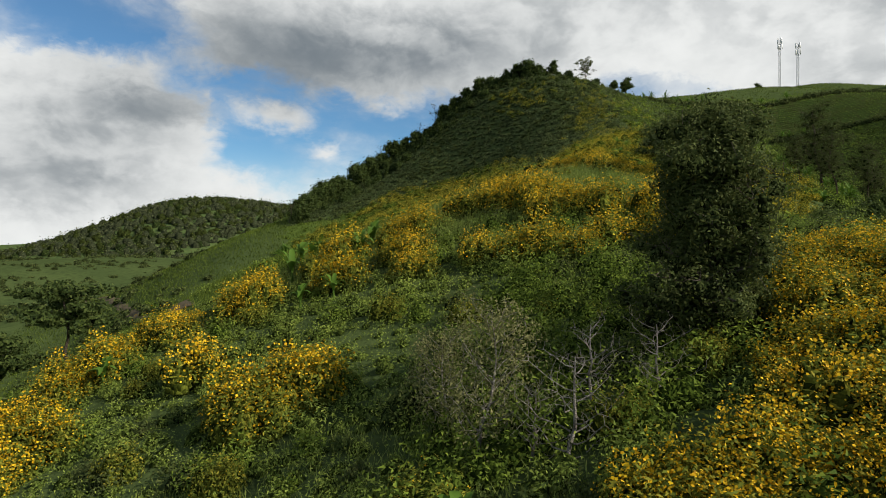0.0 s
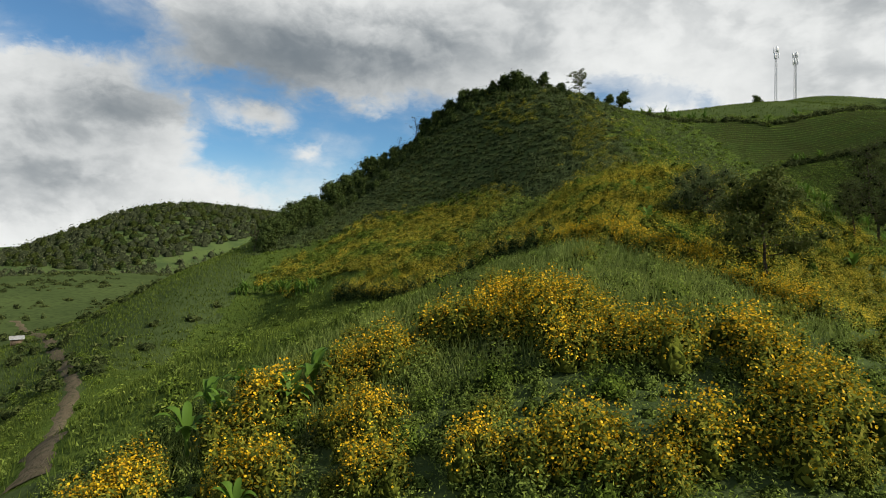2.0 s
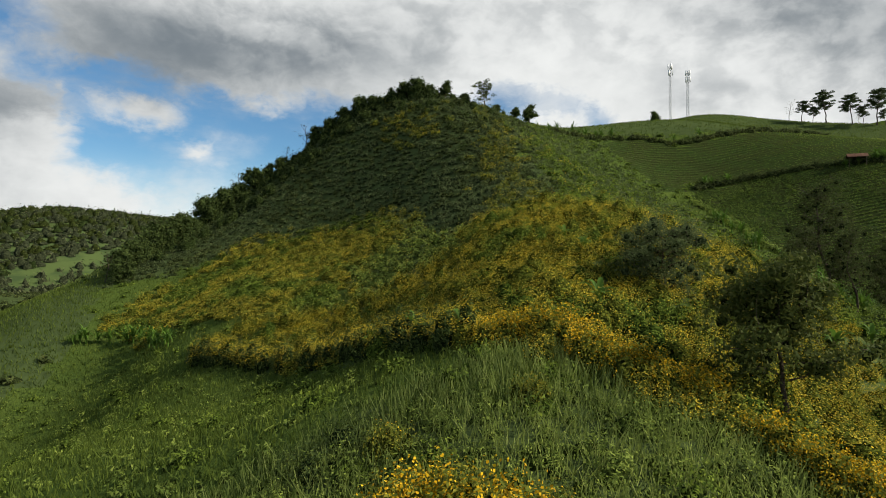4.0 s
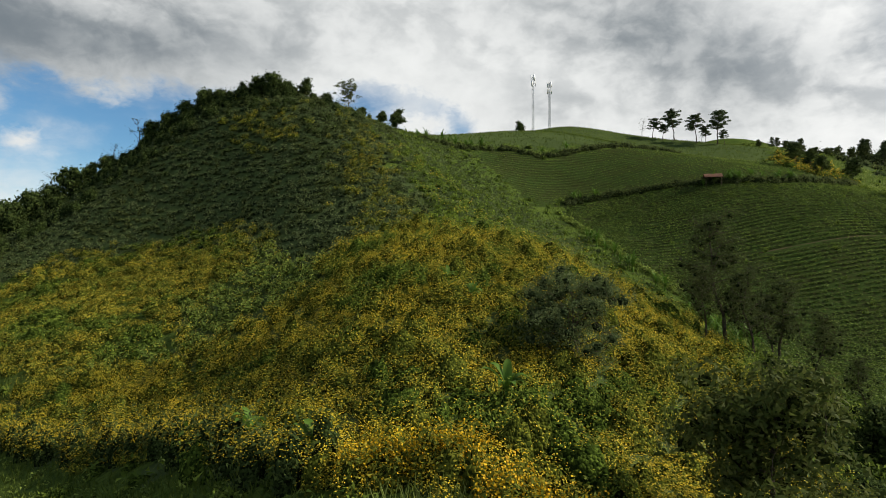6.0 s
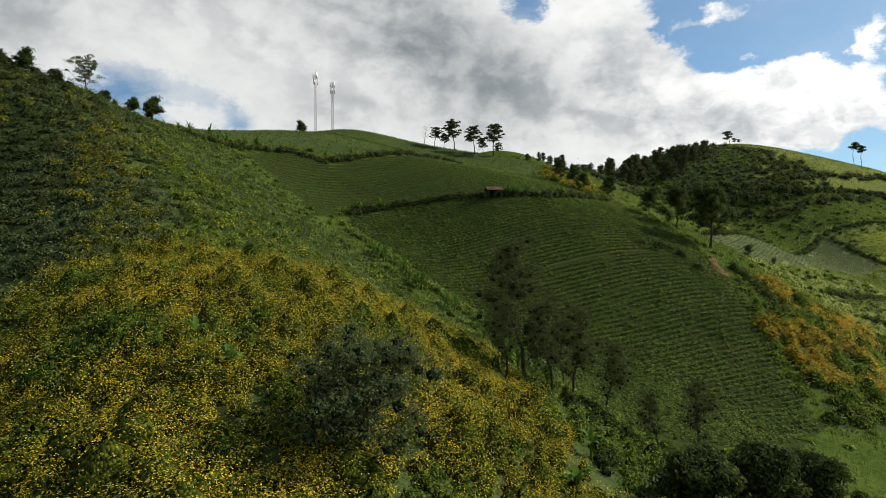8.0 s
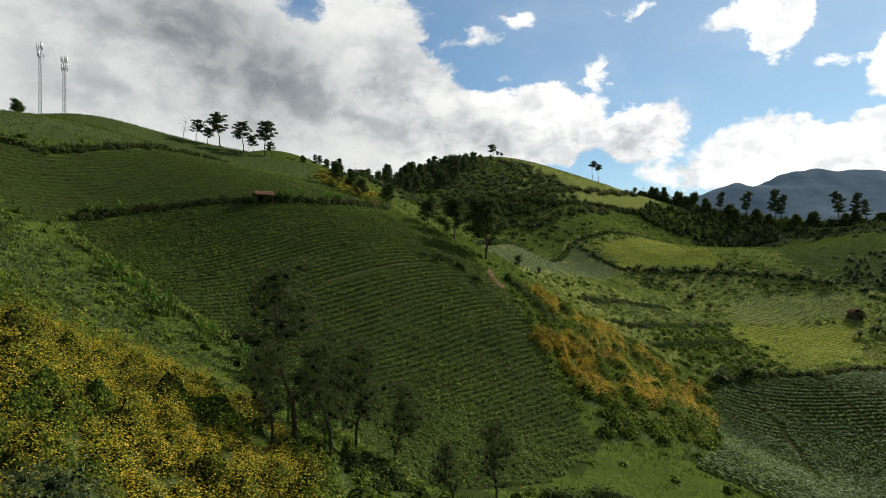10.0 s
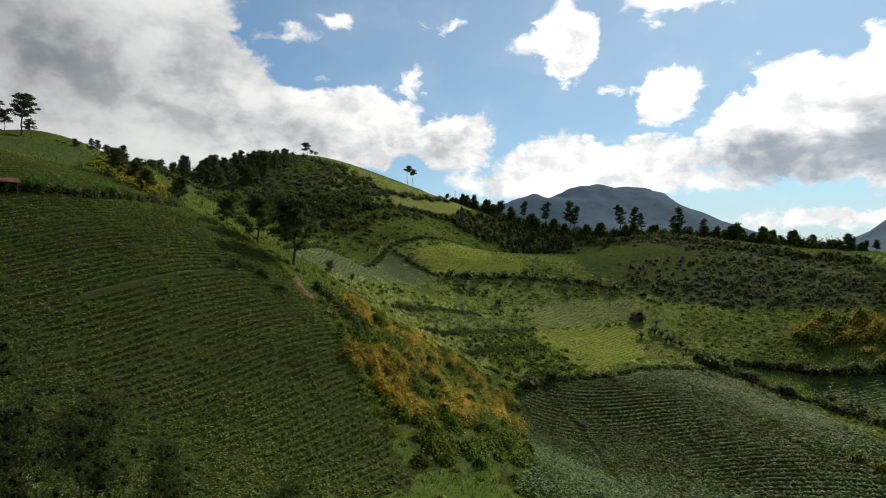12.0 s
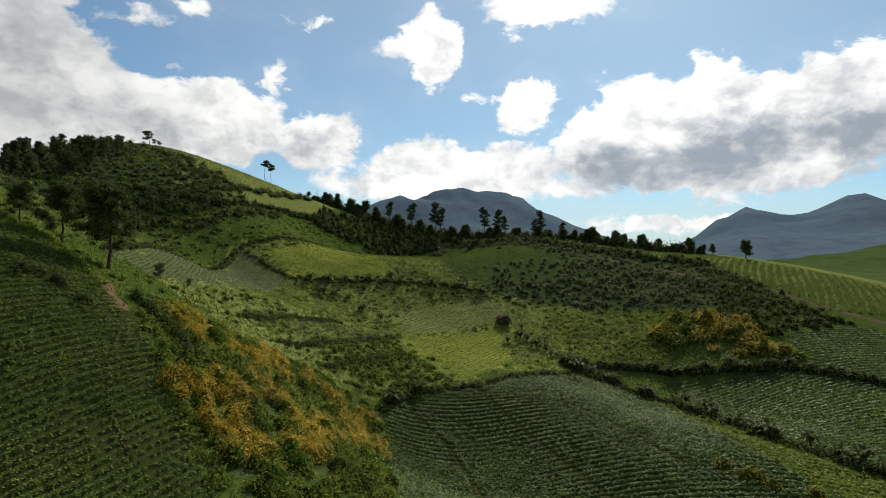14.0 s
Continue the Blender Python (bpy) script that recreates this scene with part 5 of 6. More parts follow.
x, y = scattered(HERB_SLOPE, 3.0, 0.6)
thicket("herbs", "light leafy weeds dotted over the slope", "herbs", x, y, rng.uniform(0.4, 0.9, len(x)), rng.uniform(0.3, 0.8, len(x)), SHRUB, 34, 0.17)
ok_x, ok_y = scattered([(30, 106), (60, 104), (62, 99), (50, 170), (44, 172), (40, 128)], 2.4, 0.75)
thicket("shrubs", "rounded green shrubs along the crest of the spur", "shrubs", ok_x, ok_y, rng.uniform(0.7, 1.4, len(ok_x)), rng.uniform(0.6, 1.2, len(ok_x)), SHRUB, 70, 0.2)
ok = rng.random(len(ok_x)) < 0.45
flecks("ochre_flowers", "ochre flowers along the crest of the spur", ok_x[ok], ok_y[ok], 1.1 + 0 * ok_x[ok], 1.0 + 0 * ok_x[ok], OCHRE, 18, 0.12)

x, y = scattered(WEEDY, 1.05)
thicket("weeds", "tangled leafy weeds and low bushes", "weeds", x, y, rng.uniform(0.45, 0.95, len(x)), rng.uniform(0.45, 1.0, len(x)) * (0.7 + 0.6 * np.clip(patchy(x, y, 6.0, 1.0), 0, 1)), WEED, 85, 0.068, core=0.7)
x, y = scattered(WEEDY, 2.6, 0.55)
pick, wide = patchy(x, y, 5.0, 6.0) + rng.normal(0, 0.22, len(x)), rng.uniform(0.6, 1.5, len(x))
wide *= np.where(np.hypot(x + 6, y - 16) < 9, 0.55, 1.0)
for lo, hi, mat, label in ((-9, 0.12, TREE, "dark broad-leaved bushes among the weeds"), (0.12, 0.35, SCRUB, "dark green bushes among the weeds"), (0.35, 0.68, SHRUB, "leafy green bushes among the weeds"), (0.68, 9, WEED, "fresh light-green bushes among the weeds")):
    ok = (pick >= lo) & (pick < hi)
    thicket("bushes", label, "bushes", x[ok], y[ok], wide[ok], wide[ok] * rng.uniform(0.8, 1.25, ok.sum()), mat, 430, 0.085, core=0.68)
x, y = scattered([(-2, 16), (12, 18), (12, 32), (6, 38), (0, 30)], 2.0)
thicket("bushes", "dark leafy bushes in the hollow", "bushes", x, y, rng.uniform(1.0, 1.8, len(x)), rng.uniform(1.2, 2.6, len(x)), SHRUB, 400, 0.085, core=0.68)
x, y = scattered([(-16, 46), (22, 46), (24, 60), (12, 66), (-10, 58)], 0.6)
turf("long_grass", "long pale green grass on the brow", x, y, 1.05, BLADE, 8, 0.035, 0.3)
x, y = scattered([(-22, 8), (4, 8), (4, 20), (-4, 26), (-14, 24)], 0.6, 0.8)
turf("long_grass", "long grass between the weeds", x, y, 0.6, BLADE, 6, 0.025, 0.25)
x, y = scattered(LEFT_MEADOW, 0.75)
open_ = clear_of(x, y, TRACK, 1.5)
x, y = x[open_], y[open_]
near = y < 130
turf("meadow_grass", "rough meadow grass on the open slope", x[near], y[near], 0.55, MEADOW, 7, 0.045, 0.4)
turf("meadow_grass", "rough meadow grass on the farther slope", x[~near][::2], y[~near][::2], 0.6, MEADOW, 5, 0.09, 0.7)
x, y = scattered(LEFT_MEADOW, 1.9, 0.8)
open_ = clear_of(x, y, TRACK, 2.0)
x, y = x[open_], y[open_]
x, y = x[y < 135], y[y < 135]
thicket("weeds", "leafy weeds dotted through the meadow", "weeds", x, y, rng.uniform(0.4, 1.0, len(x)), rng.uniform(0.25, 0.7, len(x)), WEED, 24, 0.14, core=0.7)
x, y = x[::11], y[::11]
thicket("bushes", "dark leafy bushes in the meadow", "bushes", x, y, rng.uniform(0.8, 1.6, len(x)), rng.uniform(0.5, 1.1, len(x)), SHRUB, 130, 0.13)

# rough grass and low bushes wherever nothing else is sown
x, y = scattered([(-70, 0), (-70, 235), (130, 235), (300, 235), (300, -60), (60, -40)], 1.35)
bare = np.ones(len(x), bool)
for poly in (MAIN_FIELD, UPPER_FIELD, LOW_FIELD, PALE_FIELD, LIME_FIELD, CABBAGE_FIELD, EAST_FIELD, SPUR, SCRUB_HILL, LEFT_PATCH, STRIP, WEEDY, LEFT_MEADOW, FAR_FOREST, TOP_PASTURE, EAST_SCRUB, DARK_FIELD, VINEYARD, BRIGHT_FIELD):
    bare &= ~within(poly, x, y)
bare &= clear_of(x, y, TRACK, 1.6)
x, y = x[bare], y[bare]
off = np.hypot(x - 20, y - 55)
for lo, hi, step, tall, wide, spread in ((0, 70, 1, 0.45, 0.04, 0.35), (70, 150, 1, 0.5, 0.09, 0.5), (150, 400, 2, 0.6, 0.17, 0.9)):
    ok = (off >= lo) & (off < hi)
    turf("rough_grass", "rough grass over banks and open slopes", x[ok][::step], y[ok][::step], tall, MEADOW if lo < 150 else BLADE, 6, wide, spread)
ok = (rng.random(len(x)) < 0.07 + 0.16 * (patchy(x, y, 16.0, 3.0) > 0.6))
thicket("bushes", "low bushes scattered over the open slopes", "bushes", x[ok], y[ok], rng.uniform(0.4, 1.3, ok.sum()), rng.uniform(0.3, 1.1, ok.sum()), SHRUB, 20, 0.24)

# ---- fields ----
ridges("field_beds", "weedy earth ridges of the terraced field", MAIN_FIELD, 1.0, SOIL, 0.12, 0, 1.2)
crop_rows("crop", "rows of green leafy crop on tilled terraces", MAIN_FIELD, 1.0, 0.46, CROP, 0.15, 15, 0.42, 0, 1.2, 0.12, spare=[TRENCH], wide=0.32, lift=0.04)
ridges("field_beds", "brown earth ridges of the upper field", UPPER_FIELD, 1.15, SOIL, 0.1, 0, 0.6)
crop_rows("crop", "young crop in sparse rows on brown soil", UPPER_FIELD, 1.15, 0.6, CROP, 0.15, 8, 0.26, 0, 0.6, 0.25, wide=0.26, lift=0.04)
ridges("field_beds", "earth ridges of the lower field", LOW_FIELD, 1.45, SOIL, 0.2, 12, 1.5, 193)
crop_rows("crop", "rows of leafy crop on the lower field", LOW_FIELD, 1.45, 0.4, DARK_CROP, 0.18, 13, 0.55, 12, 1.5, bearing=193, spare=LOW_PATHS, wide=0.42, lift=0.06)
crop_rows("crop", "pale rows of leafy crop along the field's edge", PALE_FIELD, 1.5, 0.4, LIME, 0.24, 6, 0.4, 60, 0.8, bearing=215)
crop_rows("crop", "bright green young crop in the sunlit field", LIME_FIELD, 1.3, 0.6, LIME, 0.28, 4, 0.3, 20, 1.0)
crop_rows("crop", "yellow-green young crop beside the dark clumps", YELLOW_FIELD, 1.1, 0.5, LIME, 0.28, 6, 0.4, 20, 0.5)
crop_rows("crop", "grey-green cabbages in close rows", CABBAGE_FIELD, 0.85, 0.85, CABBAGE, 0.26, 3, 0.22, 15, 0.8)
crop_rows("crop", "bright green crop on the slope", BRIGHT_FIELD, 1.5, 0.8, LIME, 0.34, 3, 0.3, 10, 0.8)
crop_rows("crop", "light green crop beside the small hut", EAST_FIELD, 1.3, 0.7, CABBAGE, 0.3, 3, 0.28, 30, 0.8)
crop_rows("crop", "rows on the plateau above the road", VINEYARD, 2.7, 0.5, LIME, 0.3, 8, 0.7, 70, 0.5, bearing=304, wide=0.5)
x, y = scattered(TOP_PASTURE, 1.7)
turf("pasture_grass", "short bright pasture grass on the hilltop", x, y, 0.45, MEADOW, 4, 0.12, 0.7)

x, y = along([(120, 109.5), (124, 106), (123, 102), (121.5, 99)], 0.9, 0.7)
thicket("bushes", "dark leafy bushes on the corner of the field", "bushes", x, y, rng.uniform(0.6, 1.2, len(x)), rng.uniform(0.8, 1.8, len(x)), TREE, 120, 0.15)
x, y = scattered(MAIN_FIELD, 5.0, 0.5)
thicket("weeds", "tufts of tall weeds standing out of the crop", "weeds", x, y, rng.uniform(0.3, 0.7, len(x)), rng.uniform(0.5, 1.1, len(x)), SHRUB, 50, 0.13, core=0.6)

# banks and hedges between the fields
def off_fields(x, y):
    """Which points lie on none of the valley's tilled fields."""
    ok = np.ones(np.shape(x), bool)
    for poly in (LIME_FIELD, CABBAGE_FIELD, BRIGHT_FIELD, EAST_FIELD, LOW_FIELD, PALE_FIELD, DARK_TERRACE):
        ok &= ~within(poly, x, y)
    return ok


def bank(lines, gap, r, h, mat, label, leaf=0.22, count=70, wobble=0.4):
    xs, ys = zip(*(along(line, gap, wobble) for line in lines))
    x, y = np.concatenate(xs), np.concatenate(ys)
    thicket("hedge", label, "hedge", x, y, r * rng.uniform(0.7, 1.3, len(x)), h * rng.uniform(0.7, 1.3, len(x)), mat, count, leaf)


bank([[(63, 188.5), (74, 185.5), (88, 185), (94, 179), (104, 178.5), (122, 178.5), (140, 177)]], 0.8, 1.1, 1.25, SCRUB, "dark weedy bank under the hilltop pasture")
bank([[(87, 159.5), (97, 156), (106, 148), (114, 138.8), (123, 132.5), (138, 132), (150, 134)]], 0.6, 1.2, 1.35, SCRUB, "dark overgrown bank between two terraced fields")
bank([[(81, 152), (79, 140), (77, 125), (76, 110), (66, 95), (60, 82), (57, 77)]], 0.7, 0.8, 0.8, WEED, "leafy weeds along the gully")
bank([[(170, 167), (162, 150), (150, 133), (143, 117), (137, 107.5), (130, 101)]], 0.9, 0.9, 0.7, SHRUB, "weedy field edge along the ridge")
bank([[(133, 98), (131.5, 95.5), (129, 92.5), (126, 89.5), (122, 86)]], 0.6, 1.0, 1.5, TREE, "dark leafy hedge below the red earth bank", 0.18, 120)
bank([[(128, 95), (122, 90), (112, 85), (104, 80), (97, 75)]], 0.8, 0.8, 0.8, SHRUB, "bushes along the field's lower edge")
bank([[(168, 90), (186, 84), (202, 74)], [(166, 82), (184, 72.5), (203, 58.5)], [(166, 74), (178, 66), (188, 57)]], 0.6, 0.9, 0.8, TREE, "dark overgrown terrace banks", 0.2, 90)
bank([[(254, 111), (246, 100), (239, 91)], [(158, 114), (200, 117), (254, 111), (270, 100), (290, 80)], [(239, 91), (244, 70), (250, 42), (252, 22)]], 1.0, 0.9, 0.8, TREE, "hedge round the far fields", 0.26)
bank([[(160, 62), (167, 54), (169, 40), (184, 17)], [(193, 14), (186, 12), (180, 4), (173, -6), (156, -9), (134, -6), (118, -12), (100, -16)]], 1.0, 1.2, 1.1, SCRUB, "weedy bank round the lower field", 0.26)
bank([[(194, 15), (192, -6), (188, -14), (184, -24), (175, -36), (160, -46)], [(194, 15), (186, 9), (180, 4)]], 1.0, 1.9, 1.9, TREE, "dark bushes on the bank", 0.3)
bank([[(262, 140), (281, 137), (300, 125), (330, 112), (360, 100)], [(255, 128), (275, 118), (300, 105)]], 1.6, 1.8, 1.6, SCRUB, "dark bushes under the green hill", 0.4, 60, 1.2)

x, y = scattered(EAST_SCRUB, 2.7, ragged=2.5)
open_ = ~within(DULL_SLOPE, x, y) | (rng.random(len(x)) < 0.04)
x, y = x[open_], y[open_]
clump = np.clip(patchy(x, y, 9.0, 2.0), 0.1, 1.1)
thicket("scrub", "dark scrub on the shaded far slope", "scrub", x, y, (0.6 + 1.0 * clump) * rng.uniform(0.5, 1.3, len(x)), (0.4 + 1.2 * clump) * rng.uniform(0.4, 1.4, len(x)), SAGE, 40, 0.28)
x, y = scattered(DULL_SLOPE, 1.8)
turf("rough_grass", "dull grass on the shaded far slope", x, y, 0.6, MEADOW, 5, 0.16, 0.8)
x, y = scattered(EAST_SCRUB, 6.5, 0.6)
open_ = ~within(DULL_SLOPE, x, y)
x, y = x[open_], y[open_]
thicket("bushes", "green bushes standing out of the dark scrub", "bushes", x, y, rng.uniform(0.8, 1.8, len(x)), rng.uniform(0.8, 2.4, len(x)), SCRUB, 60, 0.3)
x, y = scattered(VALLEY_SIDE, 2.0, 0.75)
open_ = off_fields(x, y)
x, y = x[open_], y[open_]
ok = rng.random(len(x)) < 0.65
for keep, mat, label in ((ok, BLADE, "bright tussocks of grass over the valley side"), (~ok, SHRUB, "low green hummocks over the valley side")):
    thicket("herbs", label, "herbs", x[keep], y[keep], rng.uniform(0.4, 1.0, keep.sum()), rng.uniform(0.15, 0.5, keep.sum()), mat, 22, 0.26, core=0.55)
x, y = scattered(DARK_TERRACE, 1.5, ragged=2.5)
thicket("undergrowth", "dark rank undergrowth on the lower terraces", "undergrowth", x, y, rng.uniform(0.7, 1.5, len(x)), rng.uniform(0.4, 1.3, len(x)), SHRUB, 40, 0.22)
x, y = scattered([(201, 74), (206, 62), (204, 58), (196, 60), (184, 73), (170, 84), (164, 92), (185, 88)], 1.5)
thicket("herbs", "soft green herbs over the grassy terraces", "herbs", x, y, rng.uniform(0.5, 1.1, len(x)), rng.uniform(0.2, 0.5, len(x)), SAGE, 26, 0.22, core=0.5)
x, y = scattered(BETWEEN, 1.5)
thicket("undergrowth", "dense green undergrowth between the flowering slopes", "undergrowth", x, y, rng.uniform(0.7, 1.4, len(x)), rng.uniform(0.5, 1.3, len(x)), WEED, 50, 0.17)
flecks("yellow_flowers", "few yellow flowers in the green undergrowth", x, y, 1.0 + 0 * x, 1.0 + 0 * x, OCHRE, 14, 0.055)
x, y = scattered(GULLY_SIDE, 1.6)
ok = patchy(x, y, 6.0, 4.0) + rng.normal(0, 0.2, len(x)) < 0.5
for keep, mat, label in ((ok, TREE, "green bushes down the side of the gully"), (~ok, SHRUB, "rank weeds down the side of the gully")):
    thicket("bushes", label, "bushes", x[keep], y[keep], rng.uniform(0.7, 1.5, keep.sum()), rng.uniform(0.5, 1.6, keep.sum()), mat, 90, 0.14)
x, y = scattered(LEFT_SIDE, 4.5)
ok = patchy(x, y, 22.0, 3.0) + rng.normal(0, 0.12, len(x)) > 0.62
x, y = x[ok], y[ok]
thicket("bushes", "hazy green bushes over the valley meadows", "bushes", x, y, rng.uniform(0.8, 2.6, len(x)), rng.uniform(0.4, 2.0, len(x)), SCRUB, 26, 0.4)
x, y = scattered([(256, 22), (236, -6), (218, -34), (232, -56), (262, -46), (290, -20), (286, 16)], 4.0, 0.8)
thicket("bushes", "pale grey-green bushes dotted over the slope", "bushes", x, y, rng.uniform(0.7, 1.4, len(x)), rng.uniform(0.9, 1.9, len(x)), GREYLEAF, 40, 0.32)
x, y = scattered(FAR_FOREST, 3.0, ragged=3.0)
pick = 0.5 * rng.random(len(x)) + 0.5 * patchy(x, y, 14.0, 3.0)
low_down = y < 176 + 6 * np.sin(x / 13)
for lo, hi, mat, label in ((-9, 0.3, SCRUB, "dark woodland canopy on the ridge"), (0.3, 0.68, SAGE, "green woodland canopy on the ridge"), (0.68, 9, OLIVE, "olive-coloured tree tops on the ridge")):
    ok = (pick >= lo) & (pick < hi) & ~low_down
    thicket("woodland", label, "woodland", x[ok], y[ok], rng.uniform(1.1, 2.5, ok.sum()), rng.uniform(1.3, 4.5, ok.sum()), mat, 44, 0.34)
for lo, hi, mat, label in ((-9, 0.3, SCRUB, "dark bushes on the slope below the wood"), (0.3, 0.6, SAGE, "grey-green hummocky scrub below the wood"), (0.6, 9, SHRUB, "light green bushes below the wood")):
    ok = (pick >= lo) & (pick < hi) & low_down
    thicket("scrub", label, "scrub", x[ok], y[ok], rng.uniform(0.9, 2.3, ok.sum()), rng.uniform(0.5, 2.0, ok.sum()), mat, 60, 0.26)
x, y = scattered([(292, 80), (300, 112), (332, 94), (331, 72), (312, 48), (292, 60)], 2.0, 0.8)
thicket("herbs", "rough grass and hummocks under the ridge", "herbs", x, y, rng.uniform(0.5, 1.3, len(x)), rng.uniform(0.2, 0.8, len(x)), SHRUB, 26, 0.28)
ridge = [(384, 100), (378, 75), (380, 40), (376, 5), (366, -25), (344, -48), (320, -62), (300, -80)]
bank([ridge, ridge], 1.6, 2.4, 3.6, TREE, "dark bushes under the far pines", 0.42, 60, 2.4)
x, y = along(ridge, 5.5, 2.2)
plant_out(make_tree("tree", "dark many-stemmed tree on the far ridge", 7.0, 0.18, 10, 2.2, 0.12, TREE, 1.25, 0.85, 60, 0.34, 0.6, seed=44, extra=8, twigs=1),
          [(px, py, 0.55 + 0.6 * ((i * 7) % 11) / 11, i * 83 % 360) for i, (px, py) in enumerate(zip(x, y))], "trees along the far ridge")
under = [(374, 32), (346, 0), (322, -22), (295, -45), (268, -62)]
bank([under, under], 1.8, 2.2, 2.4, TREE, "dark bushes along the road's upper bank", 0.4, 50, 2.5)
bank([[(271, 134), (281, 122), (301, 111), (332, 94), (333, 80)]], 1.1, 1.6, 1.8, TREE, "dark hedge under the green hill", 0.32, 60, 0.7)
for poly, gap, tall, mat, label in ((DARK_SCRUB, 2.6, 2.6, TREE, "dark scrub below the ridge wood"), (RIDGE_SCRUB, 2.6, 3.2, TREE, "dark thicket at the foot of the ridge"), (OLIVE_BAND, 2.6, 1.8, OLIVE, "brownish olive bushes below the plateau")):
    x, y = scattered(poly, gap, ragged=1.2)
    thicket("scrub", label, "scrub", x, y, rng.uniform(0.8, 2.2, len(x)), tall * rng.uniform(0.35, 1.2, len(x)), mat, 50, 0.32)
x, y = scattered([(246, 139), (268, 124), (258, 111), (234, 129)], 3.4, 0.8)
thicket("bushes", "dark round hummocks on the pasture", "bushes", x, y, rng.uniform(0.7, 1.6, len(x)), rng.uniform(0.5, 1.3, len(x)), SCRUB, 50, 0.26)
x, y = scattered([(250, 22), (262, 60), (258, 100), (200, 100), (205, 60), (228, 24)], 2.2, 0.7)
open_ = off_fields(x, y)
x, y = x[open_], y[open_]
thicket("herbs", "rough green herbs between the far fields", "herbs", x, y, rng.uniform(0.5, 1.3, len(x)), rng.uniform(0.2, 0.6, len(x)), BLADE, 24, 0.26)
x, y = scattered([(196, 14), (215, 18), (238, 4), (222, -26), (192, -14)], 1.6, 0.8)
thicket("herbs", "rough bright herbs on the sunny bank", "herbs", x, y, rng.uniform(0.5, 1.2, len(x)), rng.uniform(0.3, 0.8, len(x)), LIME, 30, 0.26)
# dark leaves and ground stand in for a cloud's shadow here
crop_rows("crop", "low crop in rows on the flat, dark in place of cloud shade", DARK_FIELD, 1.5, 0.5, DARK_CROP, 0.3, 4, 0.3, 0, 1.5)
x, y = scattered([(262, 128), (330, 108), (400, 120), (420, 190), (385, 200), (330, 160), (290, 140)], 2.6)
turf("pasture_grass", "short grass on the green hill", x, y, 0.5, MEADOW, 4, 0.2, 1.0)
x, y = scattered([(262, 128), (300, 118), (330, 150), (372, 196), (330, 165), (290, 142)], 3.4, 0.8)
thicket("scrub", "dark scrub under the wood", "scrub", x, y, rng.uniform(1.2, 2.6, len(x)), rng.uniform(1.0, 2.6, len(x)), SCRUB, 60, 0.42)
x, y = scattered([(164, 100), (240, 92), (215, 60), (205, 60), (206, 76), (186, 88)], 1.9)
turf("pasture_grass", "rough grass on the valley side", x, y, 0.5, BLADE, 4, 0.16, 0.8)

# the wooded hill across the valley
x, y = scattered([(-900, 700), (-430, 640), (-300, 600), (-200, 760), (-130, 900), (-60, 1100), (-400, 1150), (-900, 1250)], 9.0)
pick = rng.random(len(x)) * 0.7 + 0.3 * patchy(x, y, 60.0, 2.0)
for lo, hi, mat in ((-9, 0.22, TREE), (0.22, 0.48, OLIVE), (0.48, 9, HAZY)):
    keep = (pick >= lo) & (pick < hi)
    thicket("woodland", "wooded hill across the valley", "woodland", x[keep], y[keep], rng.uniform(4.0, 7.5, keep.sum()), rng.uniform(4, 10, keep.sum()), mat, 15, 1.05)
x, y = scattered([(-560, 560), (-300, 480), (-160, 420), (-120, 470), (-200, 700), (-300, 590), (-430, 630)], 9.0, 0.8)
thicket("woodland", "trees on the valley floor", "woodland", x, y, rng.uniform(2.5, 5.0, len(x)), rng.uniform(3, 8, len(x)), HAZY, 18, 1.1)


crest = [(-40, 197), (-33, 209), (-26, 214), (-14, 217), (0, 215), (12, 210), (27, 200.5), (35, 197)]
bank([crest, crest, [(-40, 192), (-20, 205), (0, 206), (16, 202)]], 1.3, 1.8, 2.6, TREE, "dark ragged bushes along the hill crest", 0.22, 90, 1.2)


# ---- buildings and masts ----
def lattice_mast(tall, wide):
    t = thing("radio_mast", "slim grey steel lattice mast with aerials at its top", "radio mast", "radio masts on the hilltop")
    legs = [(wide * math.cos(a), wide * math.sin(a)) for a in np.arange(3) * 2 * math.pi / 3]
    for lx, ly in legs:
        part("leg", tube([(lx, ly, -0.5), (lx, ly, tall * 0.5), (lx * 0.8, ly * 0.8, tall)], [0.09, 0.08, 0.07], 6), STEEL, t)
    bays, braces = int(tall / 1.1), []
    for k in range(bays):
        for i in range(3):
            a, b = legs[i], legs[(i + 1) % 3]
            z0, z1 = k * 1.1, k * 1.1 + 1.1
            braces.append(tube([(*a, z0), (*b, z1)] if k % 2 else [(*b, z0), (*a, z1)], [0.045, 0.045], 4))
            braces.append(tube([(*a, z0), (*b, z0)], [0.04, 0.04], 4))
    part("bracing", join(braces), STEEL, t)
    for i, a in enumerate(np.arange(6) * math.pi / 3):
        ob = part("aerial", box(-0.13, 0.13, -0.3, 0.3, -1.2, 1.2), WHITE, t, "white panel aerial")
        ob.matrix_basis = pose(1.0 * math.cos(a), 1.0 * math.sin(a), tall - 1.2 - 2.8 * (i % 2), 0, 0, math.degrees(a))
        part("arm", tube([(0, 0, tall - 1.2 - 2.8 * (i % 2)), (math.cos(a), math.sin(a), tall - 1.2 - 2.8 * (i % 2))], [0.05, 0.05], 5), STEEL, t)
    part("lightning_rod", tube([(0, 0, tall - 0.3), (0, 0, tall + 1.6)], [0.04, 0.02], 5), STEEL, t)
    return t


lattice_mast(30.5, 0.62).matrix_basis = stood(156.7, 281.9, 20, sink=0.0)
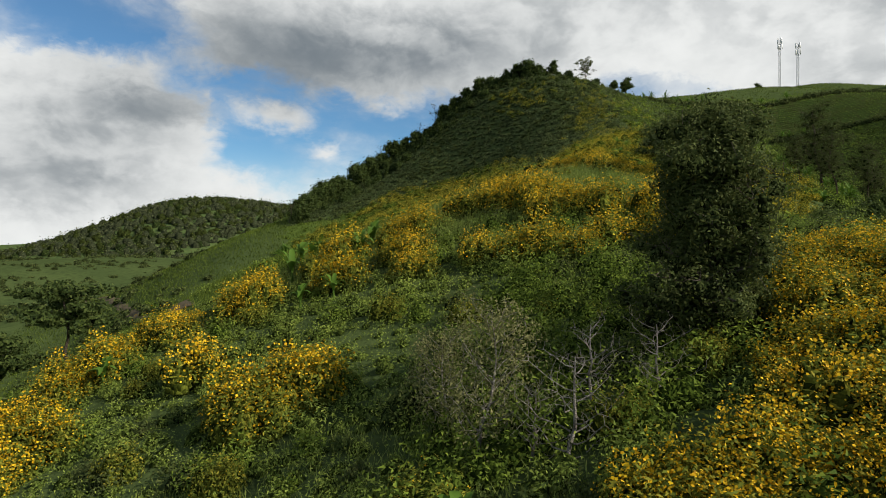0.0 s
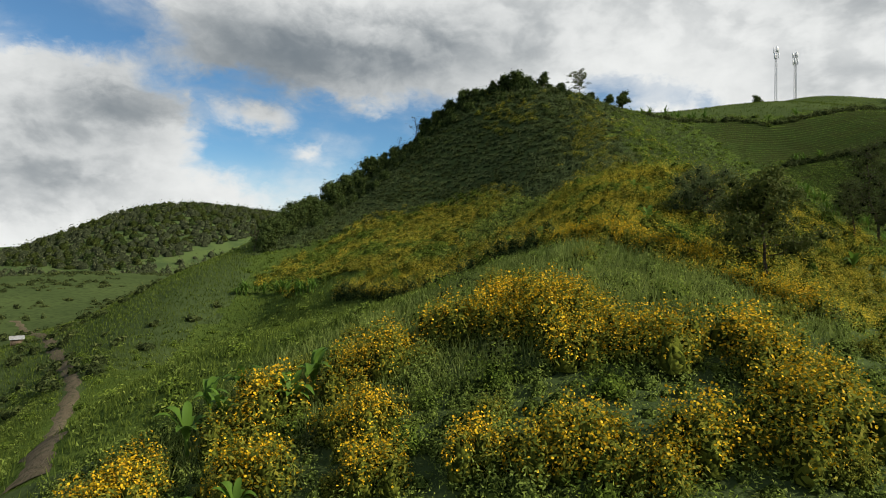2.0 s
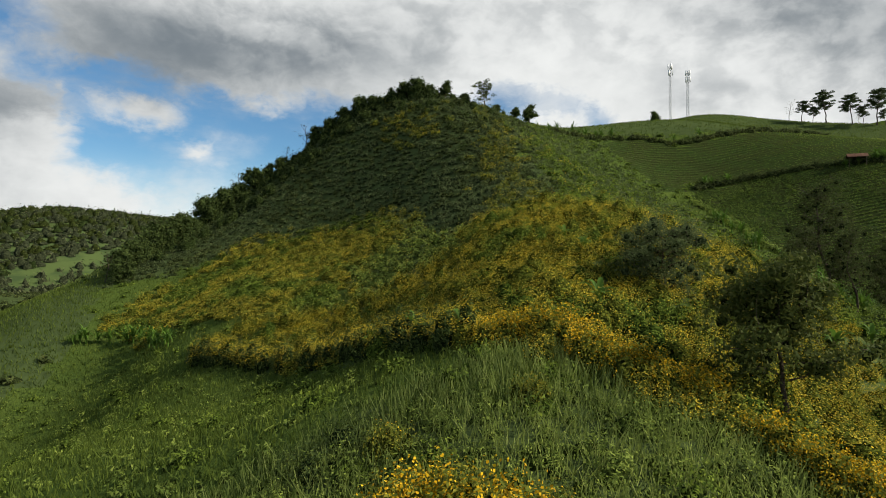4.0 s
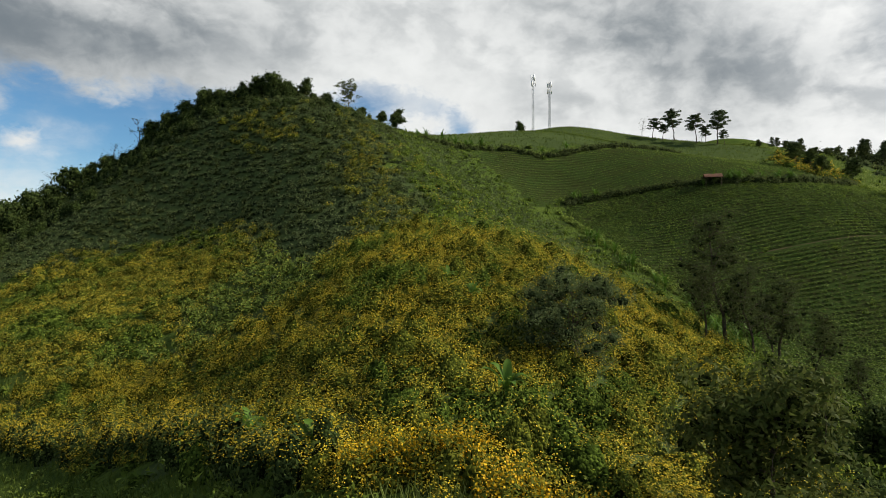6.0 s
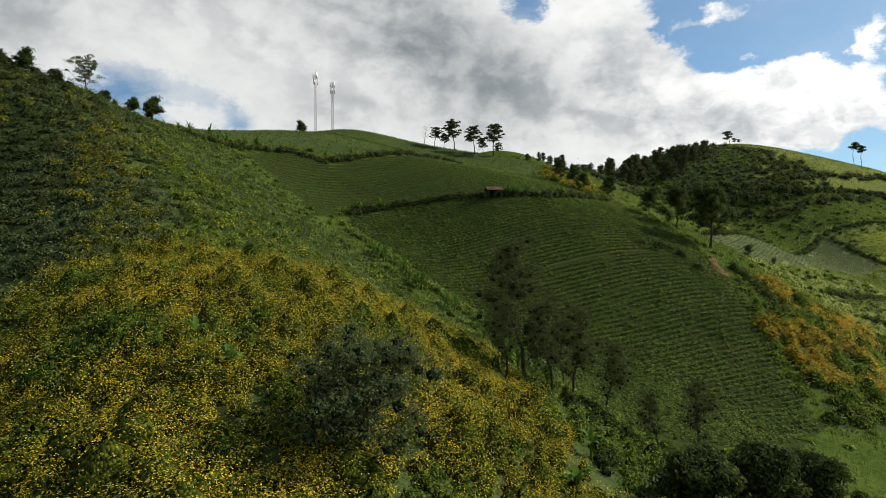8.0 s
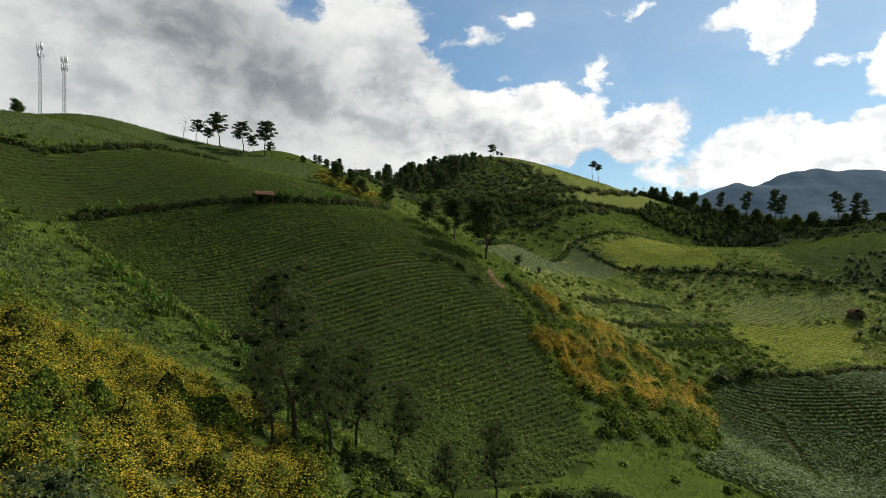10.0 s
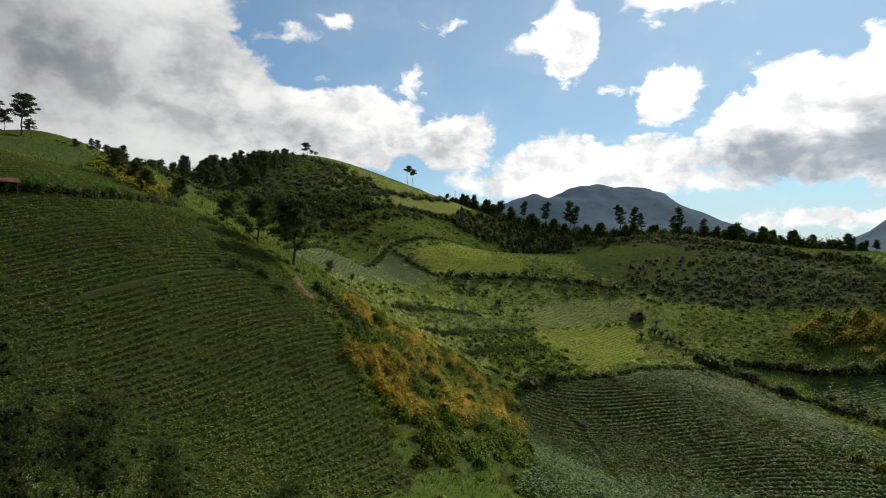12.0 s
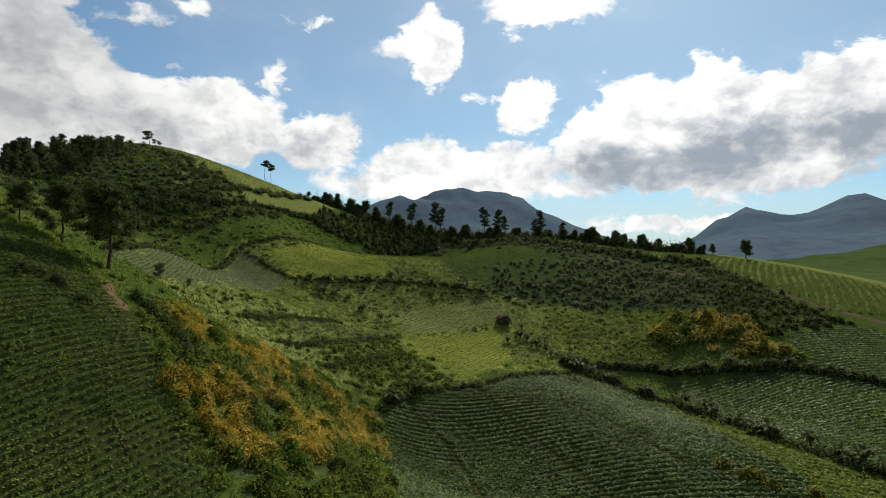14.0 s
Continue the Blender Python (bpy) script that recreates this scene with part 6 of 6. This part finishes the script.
lattice_mast(25.5, 0.62).matrix_basis = stood(162.9, 277.9, 50, sink=0.0)


def hut(name, label, wide, deep, tall, roof_mat, wall_mat, open_sided):
    t = thing(name, label, "hut")
    for sx in (-1, 1):
        for sy in (-1, 1):
            part("post", tube([(sx * wide / 2, sy * deep / 2, -0.6), (sx * wide / 2, sy * deep / 2, tall)], [0.07, 0.06], 6), PLANK, t)
    if not open_sided:
        for y0, y1, x0, x1 in ((-deep / 2, -deep / 2 + 0.06, -wide / 2, wide / 2), (deep / 2 - 0.06, deep / 2, -wide / 2, wide / 2), (-deep / 2 + 0.06, deep / 2 - 0.06, -wide / 2, -wide / 2 + 0.06), (-deep / 2 + 0.06, deep / 2 - 0.06, wide / 2 - 0.06, wide / 2)):
            part("wall", box(x0 + 0.02, x1 - 0.02, y0 + 0.02, y1 - 0.02, -0.3, tall), wall_mat, t)
    n = int(wide / 0.18)
    for s in (-1, 1):
        xs = np.linspace(-wide / 2 - 0.35, wide / 2 + 0.35, 4 * n)
        wave = 0.025 * np.sin(np.arange(4 * n) * math.pi / 2)
        ridge_y, eave_y = 0.0, s * (deep / 2 + 0.45)
        top, low_ = tall + 0.75, tall - 0.1
        rows = [np.stack([xs, 0 * xs + yy, wave + zz], 1) for yy, zz in ((ridge_y, top), ((ridge_y + eave_y) / 2, (top + low_) / 2), (eave_y, low_), (eave_y, low_ - 0.04), ((ridge_y + eave_y) / 2, (top + low_) / 2 - 0.04), (ridge_y, top - 0.04))]
        v = np.concatenate(rows)
        k = len(xs)
        i, j = np.meshgrid(np.arange(5), np.arange(k - 1), indexing="ij")
        part("roof_sheet", (v, np.stack([i * k + j, i * k + j + 1, (i + 1) * k + j + 1, (i + 1) * k + j], -1).reshape(-1, 4)), roof_mat, t, smooth=True)
    return t


hut("field_shed", "small open field shed with a rusty sheet roof on posts", 3.0, 2.2, 1.7, RUST_ROOF, PLANK, True).matrix_basis = stood(111.4, 139.6, -38, sink=0.0)
hut("farm_hut", "small dark plank hut with sheet roof among the fields", 3.4, 2.6, 1.8, RUST_ROOF, PLANK, False).matrix_basis = stood(228, 24, 15, sink=0.0)
hut("farm_hut", "low farm hut with pale weathered sheet roof in the valley", 2.6, 2.0, 1.5, GREY_ROOF, PLANK, False).matrix_basis = stood(-104, 173.5, 35, sink=0.0)
